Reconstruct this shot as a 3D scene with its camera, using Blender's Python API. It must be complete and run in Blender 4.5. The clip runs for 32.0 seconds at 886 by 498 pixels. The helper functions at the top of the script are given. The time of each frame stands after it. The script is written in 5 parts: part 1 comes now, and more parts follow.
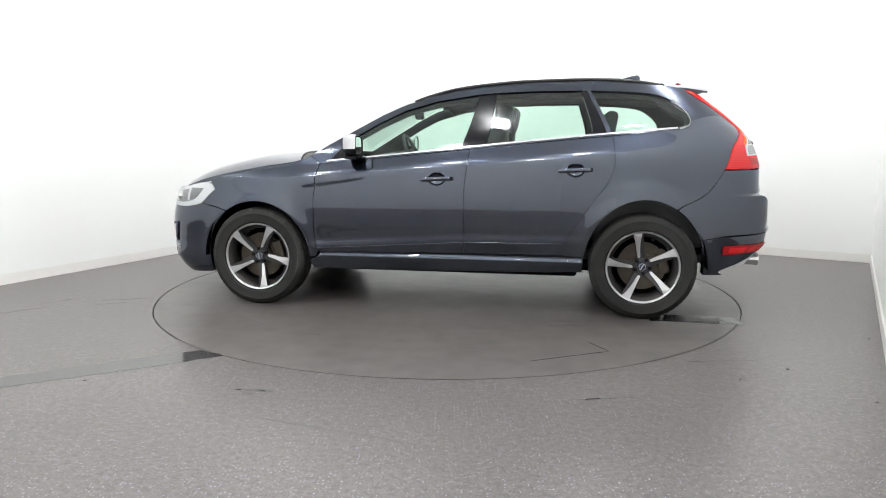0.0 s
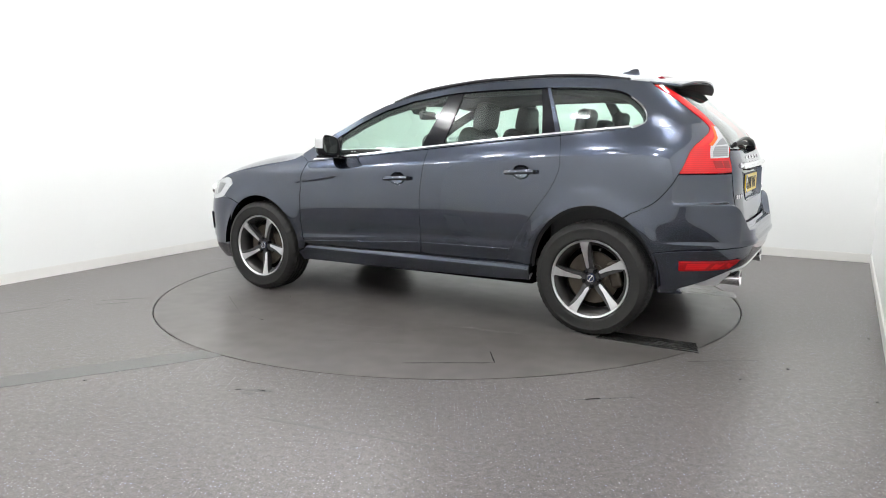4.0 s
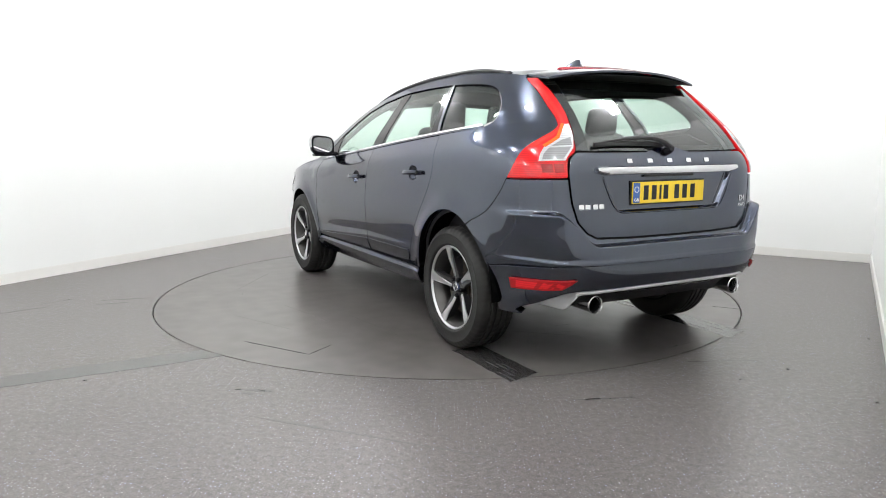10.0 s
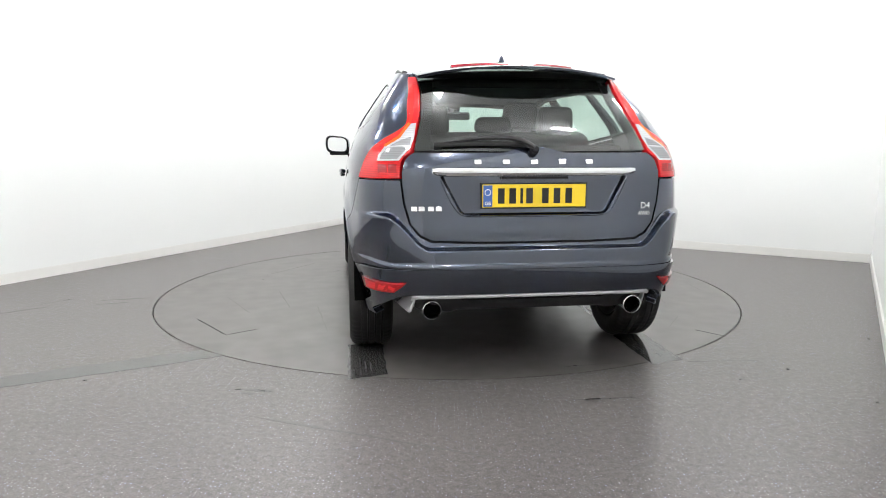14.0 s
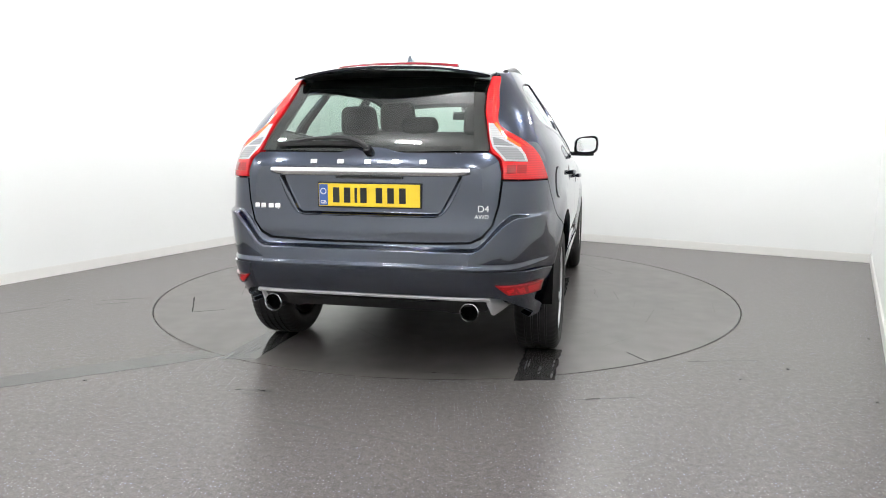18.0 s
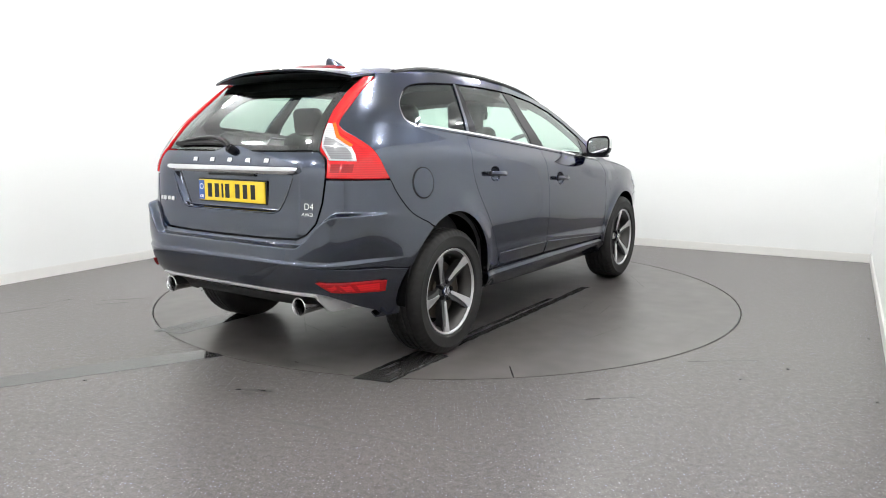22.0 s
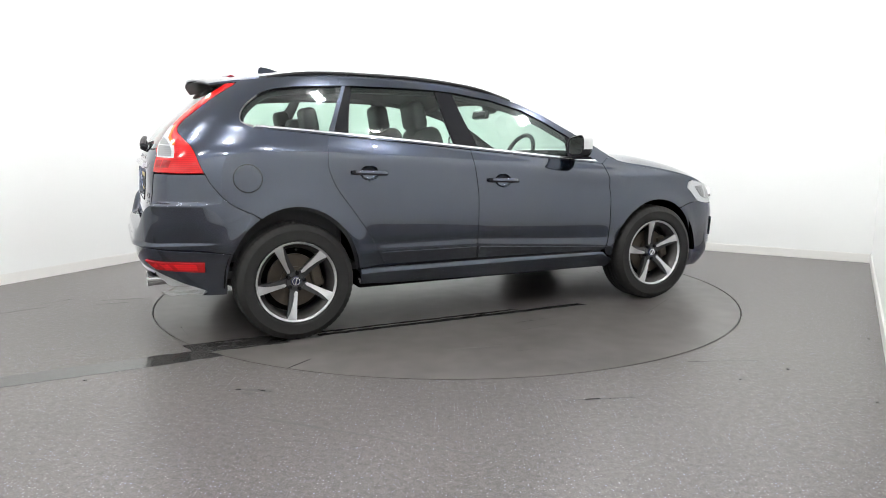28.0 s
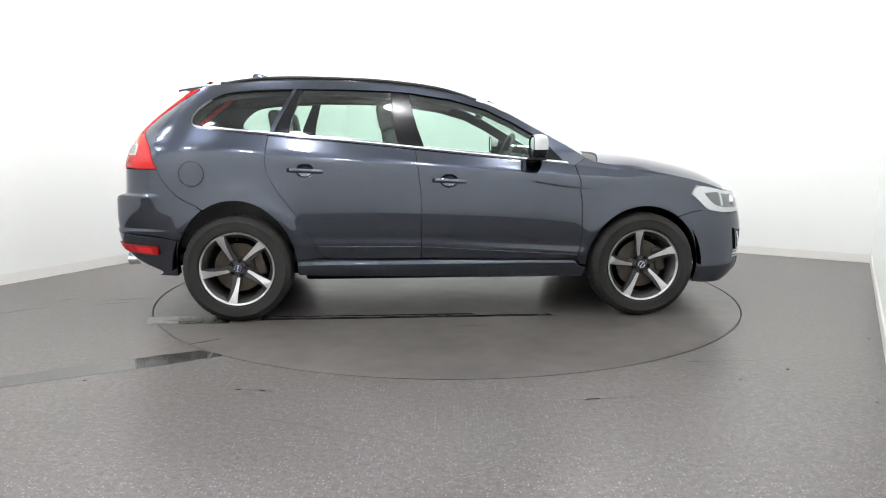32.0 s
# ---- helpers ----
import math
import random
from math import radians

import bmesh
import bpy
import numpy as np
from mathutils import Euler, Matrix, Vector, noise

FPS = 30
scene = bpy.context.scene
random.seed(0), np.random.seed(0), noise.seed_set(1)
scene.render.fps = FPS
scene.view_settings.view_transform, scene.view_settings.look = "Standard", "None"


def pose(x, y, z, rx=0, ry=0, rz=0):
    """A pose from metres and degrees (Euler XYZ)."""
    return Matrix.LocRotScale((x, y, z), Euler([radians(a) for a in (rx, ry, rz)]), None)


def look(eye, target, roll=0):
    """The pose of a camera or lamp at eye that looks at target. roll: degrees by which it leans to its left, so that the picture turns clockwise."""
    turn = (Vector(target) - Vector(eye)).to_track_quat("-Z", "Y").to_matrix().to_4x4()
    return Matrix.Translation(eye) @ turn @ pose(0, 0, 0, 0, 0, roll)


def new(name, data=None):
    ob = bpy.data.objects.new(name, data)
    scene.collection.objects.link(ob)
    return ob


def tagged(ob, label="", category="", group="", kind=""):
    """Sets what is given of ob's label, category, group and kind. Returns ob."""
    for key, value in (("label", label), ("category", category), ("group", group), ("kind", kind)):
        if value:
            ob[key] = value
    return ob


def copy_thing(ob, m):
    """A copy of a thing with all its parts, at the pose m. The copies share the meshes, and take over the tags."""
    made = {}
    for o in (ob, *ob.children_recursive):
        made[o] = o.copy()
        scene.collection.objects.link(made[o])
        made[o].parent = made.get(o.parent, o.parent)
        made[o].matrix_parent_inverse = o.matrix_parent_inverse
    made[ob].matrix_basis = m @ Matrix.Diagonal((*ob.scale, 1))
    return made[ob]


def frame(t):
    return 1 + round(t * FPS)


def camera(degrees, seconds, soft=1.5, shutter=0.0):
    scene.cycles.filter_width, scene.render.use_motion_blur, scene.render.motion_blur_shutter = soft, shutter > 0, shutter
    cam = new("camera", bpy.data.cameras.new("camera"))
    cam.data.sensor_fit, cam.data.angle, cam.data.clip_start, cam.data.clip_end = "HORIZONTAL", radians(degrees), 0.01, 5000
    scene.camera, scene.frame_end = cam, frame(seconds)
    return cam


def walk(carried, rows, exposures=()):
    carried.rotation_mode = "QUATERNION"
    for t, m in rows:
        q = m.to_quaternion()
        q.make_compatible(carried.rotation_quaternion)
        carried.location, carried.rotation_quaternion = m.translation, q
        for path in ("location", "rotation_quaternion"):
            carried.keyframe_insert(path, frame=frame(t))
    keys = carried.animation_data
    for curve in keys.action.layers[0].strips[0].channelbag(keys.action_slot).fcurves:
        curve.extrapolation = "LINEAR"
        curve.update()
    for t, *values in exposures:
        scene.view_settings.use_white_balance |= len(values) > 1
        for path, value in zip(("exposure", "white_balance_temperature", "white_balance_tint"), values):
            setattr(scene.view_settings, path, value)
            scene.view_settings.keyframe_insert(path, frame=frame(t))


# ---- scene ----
# tuned values of the light
EXPOSURE = 0.0
GLOW = 140.0
LAMP_COLS, LAMP_ROWS, LAMP_LONG, LAMP_WIDE = 4, 5, 0.22, 0.10


# ---------------------------------------------------------------- camera
cam = camera(64.35, 32.0, soft=0.95)
EYE = (0.0, -5.747, 1.226)
TILT, TURN = radians(-8.887), radians(-0.291)
AIM = (EYE[0] + math.sin(TURN) * math.cos(TILT), EYE[1] + math.cos(TURN) * math.cos(TILT), EYE[2] + math.sin(TILT))
walk(cam, [(0.0, look(EYE, AIM, 0.08)), (32.0, look(EYE, AIM, 0.08))], exposures=[(0.0, EXPOSURE), (32.0, EXPOSURE)])

# ---------------------------------------------------------------- turning
# the turntable's angle, in degrees, at some seconds; it turns at 5.2 degrees a second
SPIN = ((0, 170.7), (3, 155.22), (6, 139.73), (9, 124.29), (12, 108.8), (14, 98.39), (16.5, 85.3), (19, 72.21), (22, 56.56),
        (25, 40.96), (28, 25.34), (30, 14.9), (32, 4.44))
CAR_X, CAR_Y = -0.0964, -0.1077        # the car's middle, seen from the turntable's pin
DISC = 2.265

# ---------------------------------------------------------------- light
world = bpy.data.worlds.new("world")
scene.world = world
world.use_nodes = True
world.node_tree.nodes["Background"].inputs[0].default_value = (0.9, 0.95, 1.0, 1)
world.node_tree.nodes["Background"].inputs[1].default_value = 0.02


# ---------------------------------------------------------------- materials
def material(name):
    m = bpy.data.materials.new(name)
    m.use_nodes = True
    t = m.node_tree
    return m, t, t.nodes["Principled BSDF"]


def node(t, kind, **inputs):
    n = t.nodes.new(kind)
    for key, value in inputs.items():
        n.inputs[key.replace("_", " ")].default_value = value
    return n


def plain(name, colour, rough=0.5, metal=0.0, vary=0.12, scale=6.0, fine=120.0, bump=0.05, coat=0.0, spec=0.5):
    """A surface with cloudy wear at one scale and a fine grain at another."""
    m, t, b = material(name)
    co = t.nodes.new("ShaderNodeTexCoord")
    big = node(t, "ShaderNodeTexNoise", Scale=scale, Detail=4.0)
    small = node(t, "ShaderNodeTexNoise", Scale=fine, Detail=2.0)
    t.links.new(co.outputs["Object"], big.inputs["Vector"])
    t.links.new(co.outputs["Object"], small.inputs["Vector"])
    ramp = t.nodes.new("ShaderNodeMapRange")
    ramp.inputs["To Min"].default_value, ramp.inputs["To Max"].default_value = 1 - vary, 1 + vary
    t.links.new(big.outputs["Fac"], ramp.inputs["Value"])
    mix = t.nodes.new("ShaderNodeVectorMath")
    mix.operation = "SCALE"
    mix.inputs[0].default_value = colour[:3]
    t.links.new(ramp.outputs[0], mix.inputs["Scale"])
    t.links.new(mix.outputs[0], b.inputs["Base Color"])
    r = t.nodes.new("ShaderNodeMapRange")
    r.inputs["To Min"].default_value, r.inputs["To Max"].default_value = rough * 0.85, min(1, rough * 1.15)
    t.links.new(big.outputs["Fac"], r.inputs["Value"])
    t.links.new(r.outputs[0], b.inputs["Roughness"])
    b.inputs["Metallic"].default_value = metal
    b.inputs["Coat Weight"].default_value = coat
    b.inputs["Coat Roughness"].default_value = 0.03
    b.inputs["Specular IOR Level"].default_value = spec
    if bump:
        bp = node(t, "ShaderNodeBump", Strength=bump, Distance=0.002)
        t.links.new(small.outputs["Fac"], bp.inputs["Height"])
        t.links.new(bp.outputs[0], b.inputs["Normal"])
    return m


def paint_material(name, colour):
    """Metallic paint under clear lacquer, very slightly cloudy."""
    m, t, b = material(name)
    co = t.nodes.new("ShaderNodeTexCoord")
    fl = node(t, "ShaderNodeTexNoise", Scale=14.0, Detail=2.0)
    t.links.new(co.outputs["Object"], fl.inputs["Vector"])
    mr = t.nodes.new("ShaderNodeMapRange")
    mr.inputs["To Min"].default_value, mr.inputs["To Max"].default_value = 0.92, 1.08
    t.links.new(fl.outputs["Fac"], mr.inputs["Value"])
    mix = t.nodes.new("ShaderNodeVectorMath")
    mix.operation = "SCALE"
    mix.inputs[0].default_value = colour
    t.links.new(mr.outputs[0], mix.inputs["Scale"])
    t.links.new(mix.outputs[0], b.inputs["Base Color"])
    haze = node(t, "ShaderNodeTexNoise", Scale=2.0, Detail=2.0)
    t.links.new(co.outputs["Object"], haze.inputs["Vector"])
    hr = t.nodes.new("ShaderNodeMapRange")
    hr.inputs["To Min"].default_value, hr.inputs["To Max"].default_value = 0.235, 0.265
    t.links.new(haze.outputs["Fac"], hr.inputs["Value"])
    t.links.new(hr.outputs[0], b.inputs["Roughness"])
    b.inputs["Metallic"].default_value = 1.0
    b.inputs["Specular IOR Level"].default_value = 0.0
    b.inputs["Specular Tint"].default_value = (0.22, 0.25, 0.33, 1)
    b.inputs["Coat Weight"].default_value = 1.0
    b.inputs["Coat Roughness"].default_value = 0.02
    b.inputs["Coat IOR"].default_value = 1.72
    return m


def glass_material(name, tint, gloss=0.06):
    """A thin pane: what lies behind shows through its tint, and its face mirrors more towards grazing."""
    m = bpy.data.materials.new(name)
    m.use_nodes = True
    t = m.node_tree
    t.nodes.clear()
    out = t.nodes.new("ShaderNodeOutputMaterial")
    mix = t.nodes.new("ShaderNodeMixShader")
    tr = node(t, "ShaderNodeBsdfTransparent", Color=(*tint, 1))
    gl = node(t, "ShaderNodeBsdfGlossy", Color=(1, 1, 1, 1), Roughness=0.03)
    lw = node(t, "ShaderNodeLayerWeight", Blend=0.5)
    pw = t.nodes.new("ShaderNodeMath")
    pw.operation = "POWER"
    pw.inputs[1].default_value = 5.0
    mr = t.nodes.new("ShaderNodeMapRange")
    mr.inputs["To Min"].default_value, mr.inputs["To Max"].default_value = gloss, 1.0
    t.links.new(lw.outputs["Facing"], pw.inputs[0])
    t.links.new(pw.outputs[0], mr.inputs["Value"])
    t.links.new(mr.outputs[0], mix.inputs[0])
    t.links.new(tr.outputs[0], mix.inputs[1])
    t.links.new(gl.outputs[0], mix.inputs[2])
    t.links.new(mix.outputs[0], out.inputs[0])
    return m


def lens_material(name, colour, rough=0.08, glow=0.0):
    """Moulded lamp plastic with ribs under a clear face."""
    m, t, b = material(name)
    co = t.nodes.new("ShaderNodeTexCoord")
    wv = node(t, "ShaderNodeTexWave", Scale=28.0, Distortion=0.6)
    wv.bands_direction = "Z"
    t.links.new(co.outputs["Object"], wv.inputs["Vector"])
    mr = t.nodes.new("ShaderNodeMapRange")
    mr.inputs["To Min"].default_value, mr.inputs["To Max"].default_value = 0.86, 1.08
    t.links.new(wv.outputs["Fac"], mr.inputs["Value"])
    mix = t.nodes.new("ShaderNodeVectorMath")
    mix.operation = "SCALE"
    mix.inputs[0].default_value = colour
    t.links.new(mr.outputs[0], mix.inputs["Scale"])
    t.links.new(mix.outputs[0], b.inputs["Base Color"])
    b.inputs["Roughness"].default_value = 0.4
    b.inputs["Specular IOR Level"].default_value = 0.0
    b.inputs["Coat Weight"].default_value = 1.0
    b.inputs["Coat Roughness"].default_value = rough
    b.inputs["Subsurface Weight"].default_value = 0.0
    return m


def glow_material(name, colour, strength):
    m, t, b = material(name)
    b.inputs["Base Color"].default_value = (0.9, 0.9, 0.9, 1)
    b.inputs["Emission Color"].default_value = (*colour, 1)
    b.inputs["Emission Strength"].default_value = strength
    return m


def floor_material(name, base=(0.116, 0.1060, 0.1015), fleck=0.8, rough=0.31, blotch=34.0, spec=0.26, uneven=1.5, grain=1.2, grain_scale=150.0):
    """Black studio vinyl: dense pale flecks, a mottled grain, a worn satin gloss."""
    m, t, b = material(name)
    co = t.nodes.new("ShaderNodeTexCoord")

    def maths(kind, one, two):
        n = t.nodes.new("ShaderNodeMath")
        n.operation = kind
        for k, v in enumerate((one, two)):
            if isinstance(v, (int, float)):
                n.inputs[k].default_value = v
            else:
                t.links.new(v, n.inputs[k])
        return n.outputs[0]

    def flecks(scale, size, share):
        vor = node(t, "ShaderNodeTexVoronoi", Scale=scale, Randomness=1.0)
        vor.voronoi_dimensions = "2D"
        t.links.new(co.outputs["Object"], vor.inputs["Vector"])
        pick = t.nodes.new("ShaderNodeSeparateColor")
        t.links.new(vor.outputs["Color"], pick.inputs[0])
        near = t.nodes.new("ShaderNodeMapRange")
        near.inputs["From Min"].default_value, near.inputs["From Max"].default_value = size, size * 0.5
        t.links.new(vor.outputs["Distance"], near.inputs["Value"])
        return maths("MULTIPLY", near.outputs[0], maths("LESS_THAN", pick.outputs[0], share)), pick.outputs[1], pick.outputs[2]

    one, hue, level = flecks(58.0, 0.17, 0.36)
    two, _, _ = flecks(115.0, 0.22, 0.30)
    amount = maths("MULTIPLY", maths("MAXIMUM", maths("MULTIPLY", one, level), maths("MULTIPLY", two, 0.28)), fleck)
    tone = t.nodes.new("ShaderNodeMix")
    tone.data_type = "RGBA"
    tone.inputs["A"].default_value = (0.92, 0.90, 0.88, 1)
    tone.inputs["B"].default_value = (0.55, 0.60, 0.98, 1)
    t.links.new(hue, tone.inputs["Factor"])
    cloud = node(t, "ShaderNodeTexNoise", Scale=1.1, Detail=2.0)
    cloud.noise_dimensions = "2D"
    t.links.new(co.outputs["Object"], cloud.inputs["Vector"])
    patch = node(t, "ShaderNodeTexNoise", Scale=blotch, Detail=6.0 if grain > 1 else 2.0, Roughness=0.72 if grain > 1 else 0.5)
    patch.noise_dimensions = "2D"
    t.links.new(co.outputs["Object"], patch.inputs["Vector"])
    mottle = node(t, "ShaderNodeTexNoise", Scale=grain_scale, Detail=2.0 if grain > 1 else 0.0)
    mottle.noise_dimensions = "2D"
    t.links.new(co.outputs["Object"], mottle.inputs["Vector"])
    shade = maths("MULTIPLY", maths("ADD", maths("MULTIPLY", cloud.outputs["Fac"], 0.24), maths("ADD", maths("MULTIPLY", patch.outputs["Fac"], uneven), 0.88 - uneven / 2)), maths("ADD", maths("MULTIPLY", mottle.outputs["Fac"], grain), 1.0 - grain / 2))
    sc = t.nodes.new("ShaderNodeVectorMath")
    sc.operation = "SCALE"
    sc.inputs[0].default_value = base
    t.links.new(shade, sc.inputs["Scale"])
    mix = t.nodes.new("ShaderNodeMix")
    mix.data_type = "RGBA"
    t.links.new(amount, mix.inputs["Factor"])
    t.links.new(sc.outputs[0], mix.inputs["A"])
    t.links.new(tone.outputs["Result"], mix.inputs["B"])
    t.links.new(mix.outputs["Result"], b.inputs["Base Color"])
    t.links.new(maths("ADD", maths("MULTIPLY", cloud.outputs["Fac"], 0.05), rough - 0.025), b.inputs["Roughness"])
    if grain > 1:
        bp = node(t, "ShaderNodeBump", Strength=0.115 * grain, Distance=0.002)
        t.links.new(mottle.outputs["Fac"], bp.inputs["Height"])
        t.links.new(bp.outputs[0], b.inputs["Normal"])
    b.inputs["Specular IOR Level"].default_value = spec
    return m


PAINT = paint_material("grey_blue_paint", (0.0310, 0.0400, 0.0650))
GLASS = glass_material("window_glass", (0.74, 0.885, 0.815))
PRIVACY = glass_material("rear_window_glass", (0.56, 0.66, 0.61), 0.12)
CLEAR = glass_material("lamp_cover", (0.96, 0.97, 0.97))
BLACK_GLOSS = plain("gloss_black", (0.010, 0.010, 0.012), 0.14, vary=0.05, bump=0.0, coat=0.0, spec=0.16)
BLACK_PLASTIC = plain("black_plastic", (0.018, 0.018, 0.019), 0.5, bump=0.25, fine=400, spec=0.3)
LINER = plain("arch_liner", (0.004, 0.004, 0.004), 0.95, bump=0.4, fine=90, spec=0.0)
PRINT_BLACK = plain("black_print", (0.008, 0.008, 0.008), 0.9, vary=0.1, bump=0.0, spec=0.0)
SEAL = plain("rubber_seal", (0.01, 0.01, 0.01), 0.6, bump=0.0)
CHROME = plain("bright_trim", (0.82, 0.82, 0.83), 0.16, metal=1.0, vary=0.03, bump=0.0)
SILVER = plain("satin_silver", (0.55, 0.55, 0.56), 0.34, metal=0.85, vary=0.04, bump=0.02, coat=0.3)
TRIM_SATIN = plain("satin_window_trim", (0.34, 0.34, 0.35), 0.3, metal=0.9, vary=0.04, bump=0.0)
RED = lens_material("red_lens", (0.56, 0.008, 0.011))
RED_BRIGHT = lens_material("bright_red_lens", (0.66, 0.017, 0.014))
LENS_FRAME = lens_material("white_lens_edge", (0.50, 0.50, 0.51))
LAMP_WHITE = plain("white_lamp_frame", (0.62, 0.63, 0.65), 0.25, vary=0.03, bump=0.0, coat=0.6)
LAMP_BOWL = plain("lamp_bowl", (0.17, 0.175, 0.18), 0.3, metal=0.6, vary=0.3, scale=30, bump=0.1)
SILVER_PAINT = plain("silver_paint", (0.62, 0.62, 0.63), 0.34, metal=0.2, vary=0.04, bump=0.02, coat=0.4)
RED_DARK = lens_material("dark_red_lens", (0.30, 0.005, 0.007))
RED_DEEP = lens_material("deep_red_lens", (0.27, 0.004, 0.013))
AMBER = lens_material("amber_lens", (0.70, 0.12, 0.012))
WHITE_LENS = lens_material("clear_lens", (0.24, 0.24, 0.25))
TYRE = plain("tyre_rubber", (0.016, 0.0155, 0.015), 0.62, vary=0.25, scale=9, bump=0.2, fine=180, spec=0.3)
RAIL = plain("satin_black_rail", (0.012, 0.012, 0.013), 0.34, vary=0.05, bump=0.0, spec=0.35)
ALLOY = plain("machined_alloy", (0.62, 0.62, 0.63), 0.36, metal=1.0, vary=0.05, bump=0.03, fine=300)
ALLOY_DARK = plain("graphite_alloy", (0.030, 0.030, 0.032), 0.35, metal=0.3, vary=0.1, bump=0.05, coat=0.4)
BARREL = plain("satin_grey_alloy", (0.075, 0.072, 0.070), 0.38, metal=0.8, vary=0.12, bump=0.05)
STEEL = plain("brake_steel", (0.07, 0.058, 0.046), 0.42, metal=0.7, vary=0.25, scale=14, bump=0.1)
TRIM_DARK = plain("charcoal_trim", (0.026, 0.026, 0.028), 0.7, bump=0.3, fine=260)
LEATHER = plain("black_leather", (0.020, 0.020, 0.022), 0.5, bump=0.15, fine=220)
PLATE = plain("yellow_plate", (0.86, 0.60, 0.01), 0.35, vary=0.03, bump=0.0, coat=0.5)
PLATE_BLUE = plain("blue_band", (0.03, 0.10, 0.35), 0.35, vary=0.03, bump=0.0, coat=0.5)
WHITE_PRINT = plain("white_print", (0.8, 0.8, 0.8), 0.4, vary=0.02, bump=0.0)
BLUE_CAP = plain("blue_enamel", (0.015, 0.022, 0.06), 0.25, vary=0.05, bump=0.0, coat=1.0)
WALL = plain("white_wall_paint", (0.88, 0.89, 0.875), 0.6, vary=0.015, scale=0.7, bump=0.06, fine=220)
SKIRT = plain("white_gloss_skirting", (0.82, 0.81, 0.78), 0.3, vary=0.03, bump=0.03)
CEIL = plain("ceiling_board", (0.82, 0.83, 0.82), 0.8, vary=0.03, bump=0.15, fine=60)
FLOOR = floor_material("studio_vinyl")
DISC_VINYL = floor_material("turntable_vinyl", base=(0.105, 0.0955, 0.0915), fleck=0.0, rough=0.305, blotch=4.0, spec=0.42, uneven=0.6, grain=0.3, grain_scale=9.0)
GAP = plain("dark_gap", (0.006, 0.006, 0.006), 0.9, bump=0.0)
LAMP_GLOW = glow_material("lamp_diffuser", (0.975, 0.975, 0.99), GLOW)
WHITE_METAL = plain("white_metal", (0.75, 0.75, 0.75), 0.4, vary=0.03, bump=0.0)
SCRATCH = plain("pale_scratch", (0.15, 0.146, 0.14), 0.5, vary=0.5, scale=5, bump=0.2)
PALE_TAPE = plain("worn_tape", (0.105, 0.102, 0.098), 0.5, vary=0.35, scale=12, bump=0.2)
TAPE = plain("clear_tape", (0.062, 0.060, 0.058), 0.08, vary=0.12, scale=9, bump=0.0, spec=0.85)
POLISHED = plain("polished_vinyl", (0.042, 0.041, 0.040), 0.10, vary=0.12, scale=9, bump=0.03)
MIRROR = plain("mirror_silver", (0.9, 0.91, 0.92), 0.02, metal=1.0, vary=0.0, bump=0.0)
HEADLINING = plain("grey_headlining", (0.10, 0.10, 0.10), 0.9, bump=0.3, fine=300)
WET = plain("dark_patch", (0.045, 0.043, 0.042), 0.28, vary=0.3, scale=14, bump=0.1)


# ---------------------------------------------------------------- mesh helpers
def mesh_from(name, verts, faces, mat, normals=None, smooth=True):
    me = bpy.data.meshes.new(name)
    me.from_pydata([tuple(map(float, v)) for v in verts], [], [tuple(int(i) for i in f) for f in faces])
    me.materials.append(mat)
    me.polygons.foreach_set("use_smooth", [smooth] * len(me.polygons))
    me.update()
    if normals is not None:
        me.normals_split_custom_set_from_vertices([tuple(map(float, n)) for n in normals])
    return me


def part_mesh(name, me, parent=None, label=""):
    ob = new(name, me)
    ob.parent = parent
    return tagged(ob, label=label) if label else ob


def part(name, bm, mat, parent=None, label="", smooth=False, angle=35):
    """Links a bmesh as one mesh object under a thing or a part."""
    bmesh.ops.recalc_face_normals(bm, faces=bm.faces)
    me = bpy.data.meshes.new(name)
    for f in bm.faces:
        f.smooth = smooth
    if smooth:
        for e in bm.edges:
            e.smooth = len(e.link_faces) == 2 and e.calc_face_angle(3.0) < radians(angle)
    bm.to_mesh(me)
    bm.free()
    me.materials.append(mat)
    return part_mesh(name, me, parent, label)


def box(size, at=(0, 0, 0), turn=None, bevel=0.0, segments=2):
    bm = bmesh.new()
    bmesh.ops.create_cube(bm, size=1, matrix=Matrix.Diagonal((*size, 1)))
    if bevel:
        bmesh.ops.bevel(bm, geom=bm.edges[:], offset=bevel, segments=segments, profile=0.5, affect="EDGES")
    m = Matrix.Translation(at)
    if turn:
        m = m @ Euler([radians(a) for a in turn]).to_matrix().to_4x4()
    bmesh.ops.transform(bm, matrix=m, verts=bm.verts)
    return bm


def merged(*bms):
    out = bmesh.new()
    for b in bms:
        me = bpy.data.meshes.new("t")
        b.to_mesh(me)
        b.free()
        out.from_mesh(me)
        bpy.data.meshes.remove(me)
    return out


def lathe(profile, steps=48, axis="y", closed=False):
    """Turns a profile of (radius, along) round the y axis."""
    bm = bmesh.new()
    rings = []
    for r, a in profile:
        rings.append([bm.verts.new((r * math.cos(2 * math.pi * k / steps), a, r * math.sin(2 * math.pi * k / steps))) for k in range(steps)])
    pairs = list(zip(rings, rings[1:])) + ([(rings[-1], rings[0])] if closed else [])
    for p, q in pairs:
        for k in range(steps):
            j = (k + 1) % steps
            bm.faces.new((p[k], p[j], q[j], q[k]))
    return bm


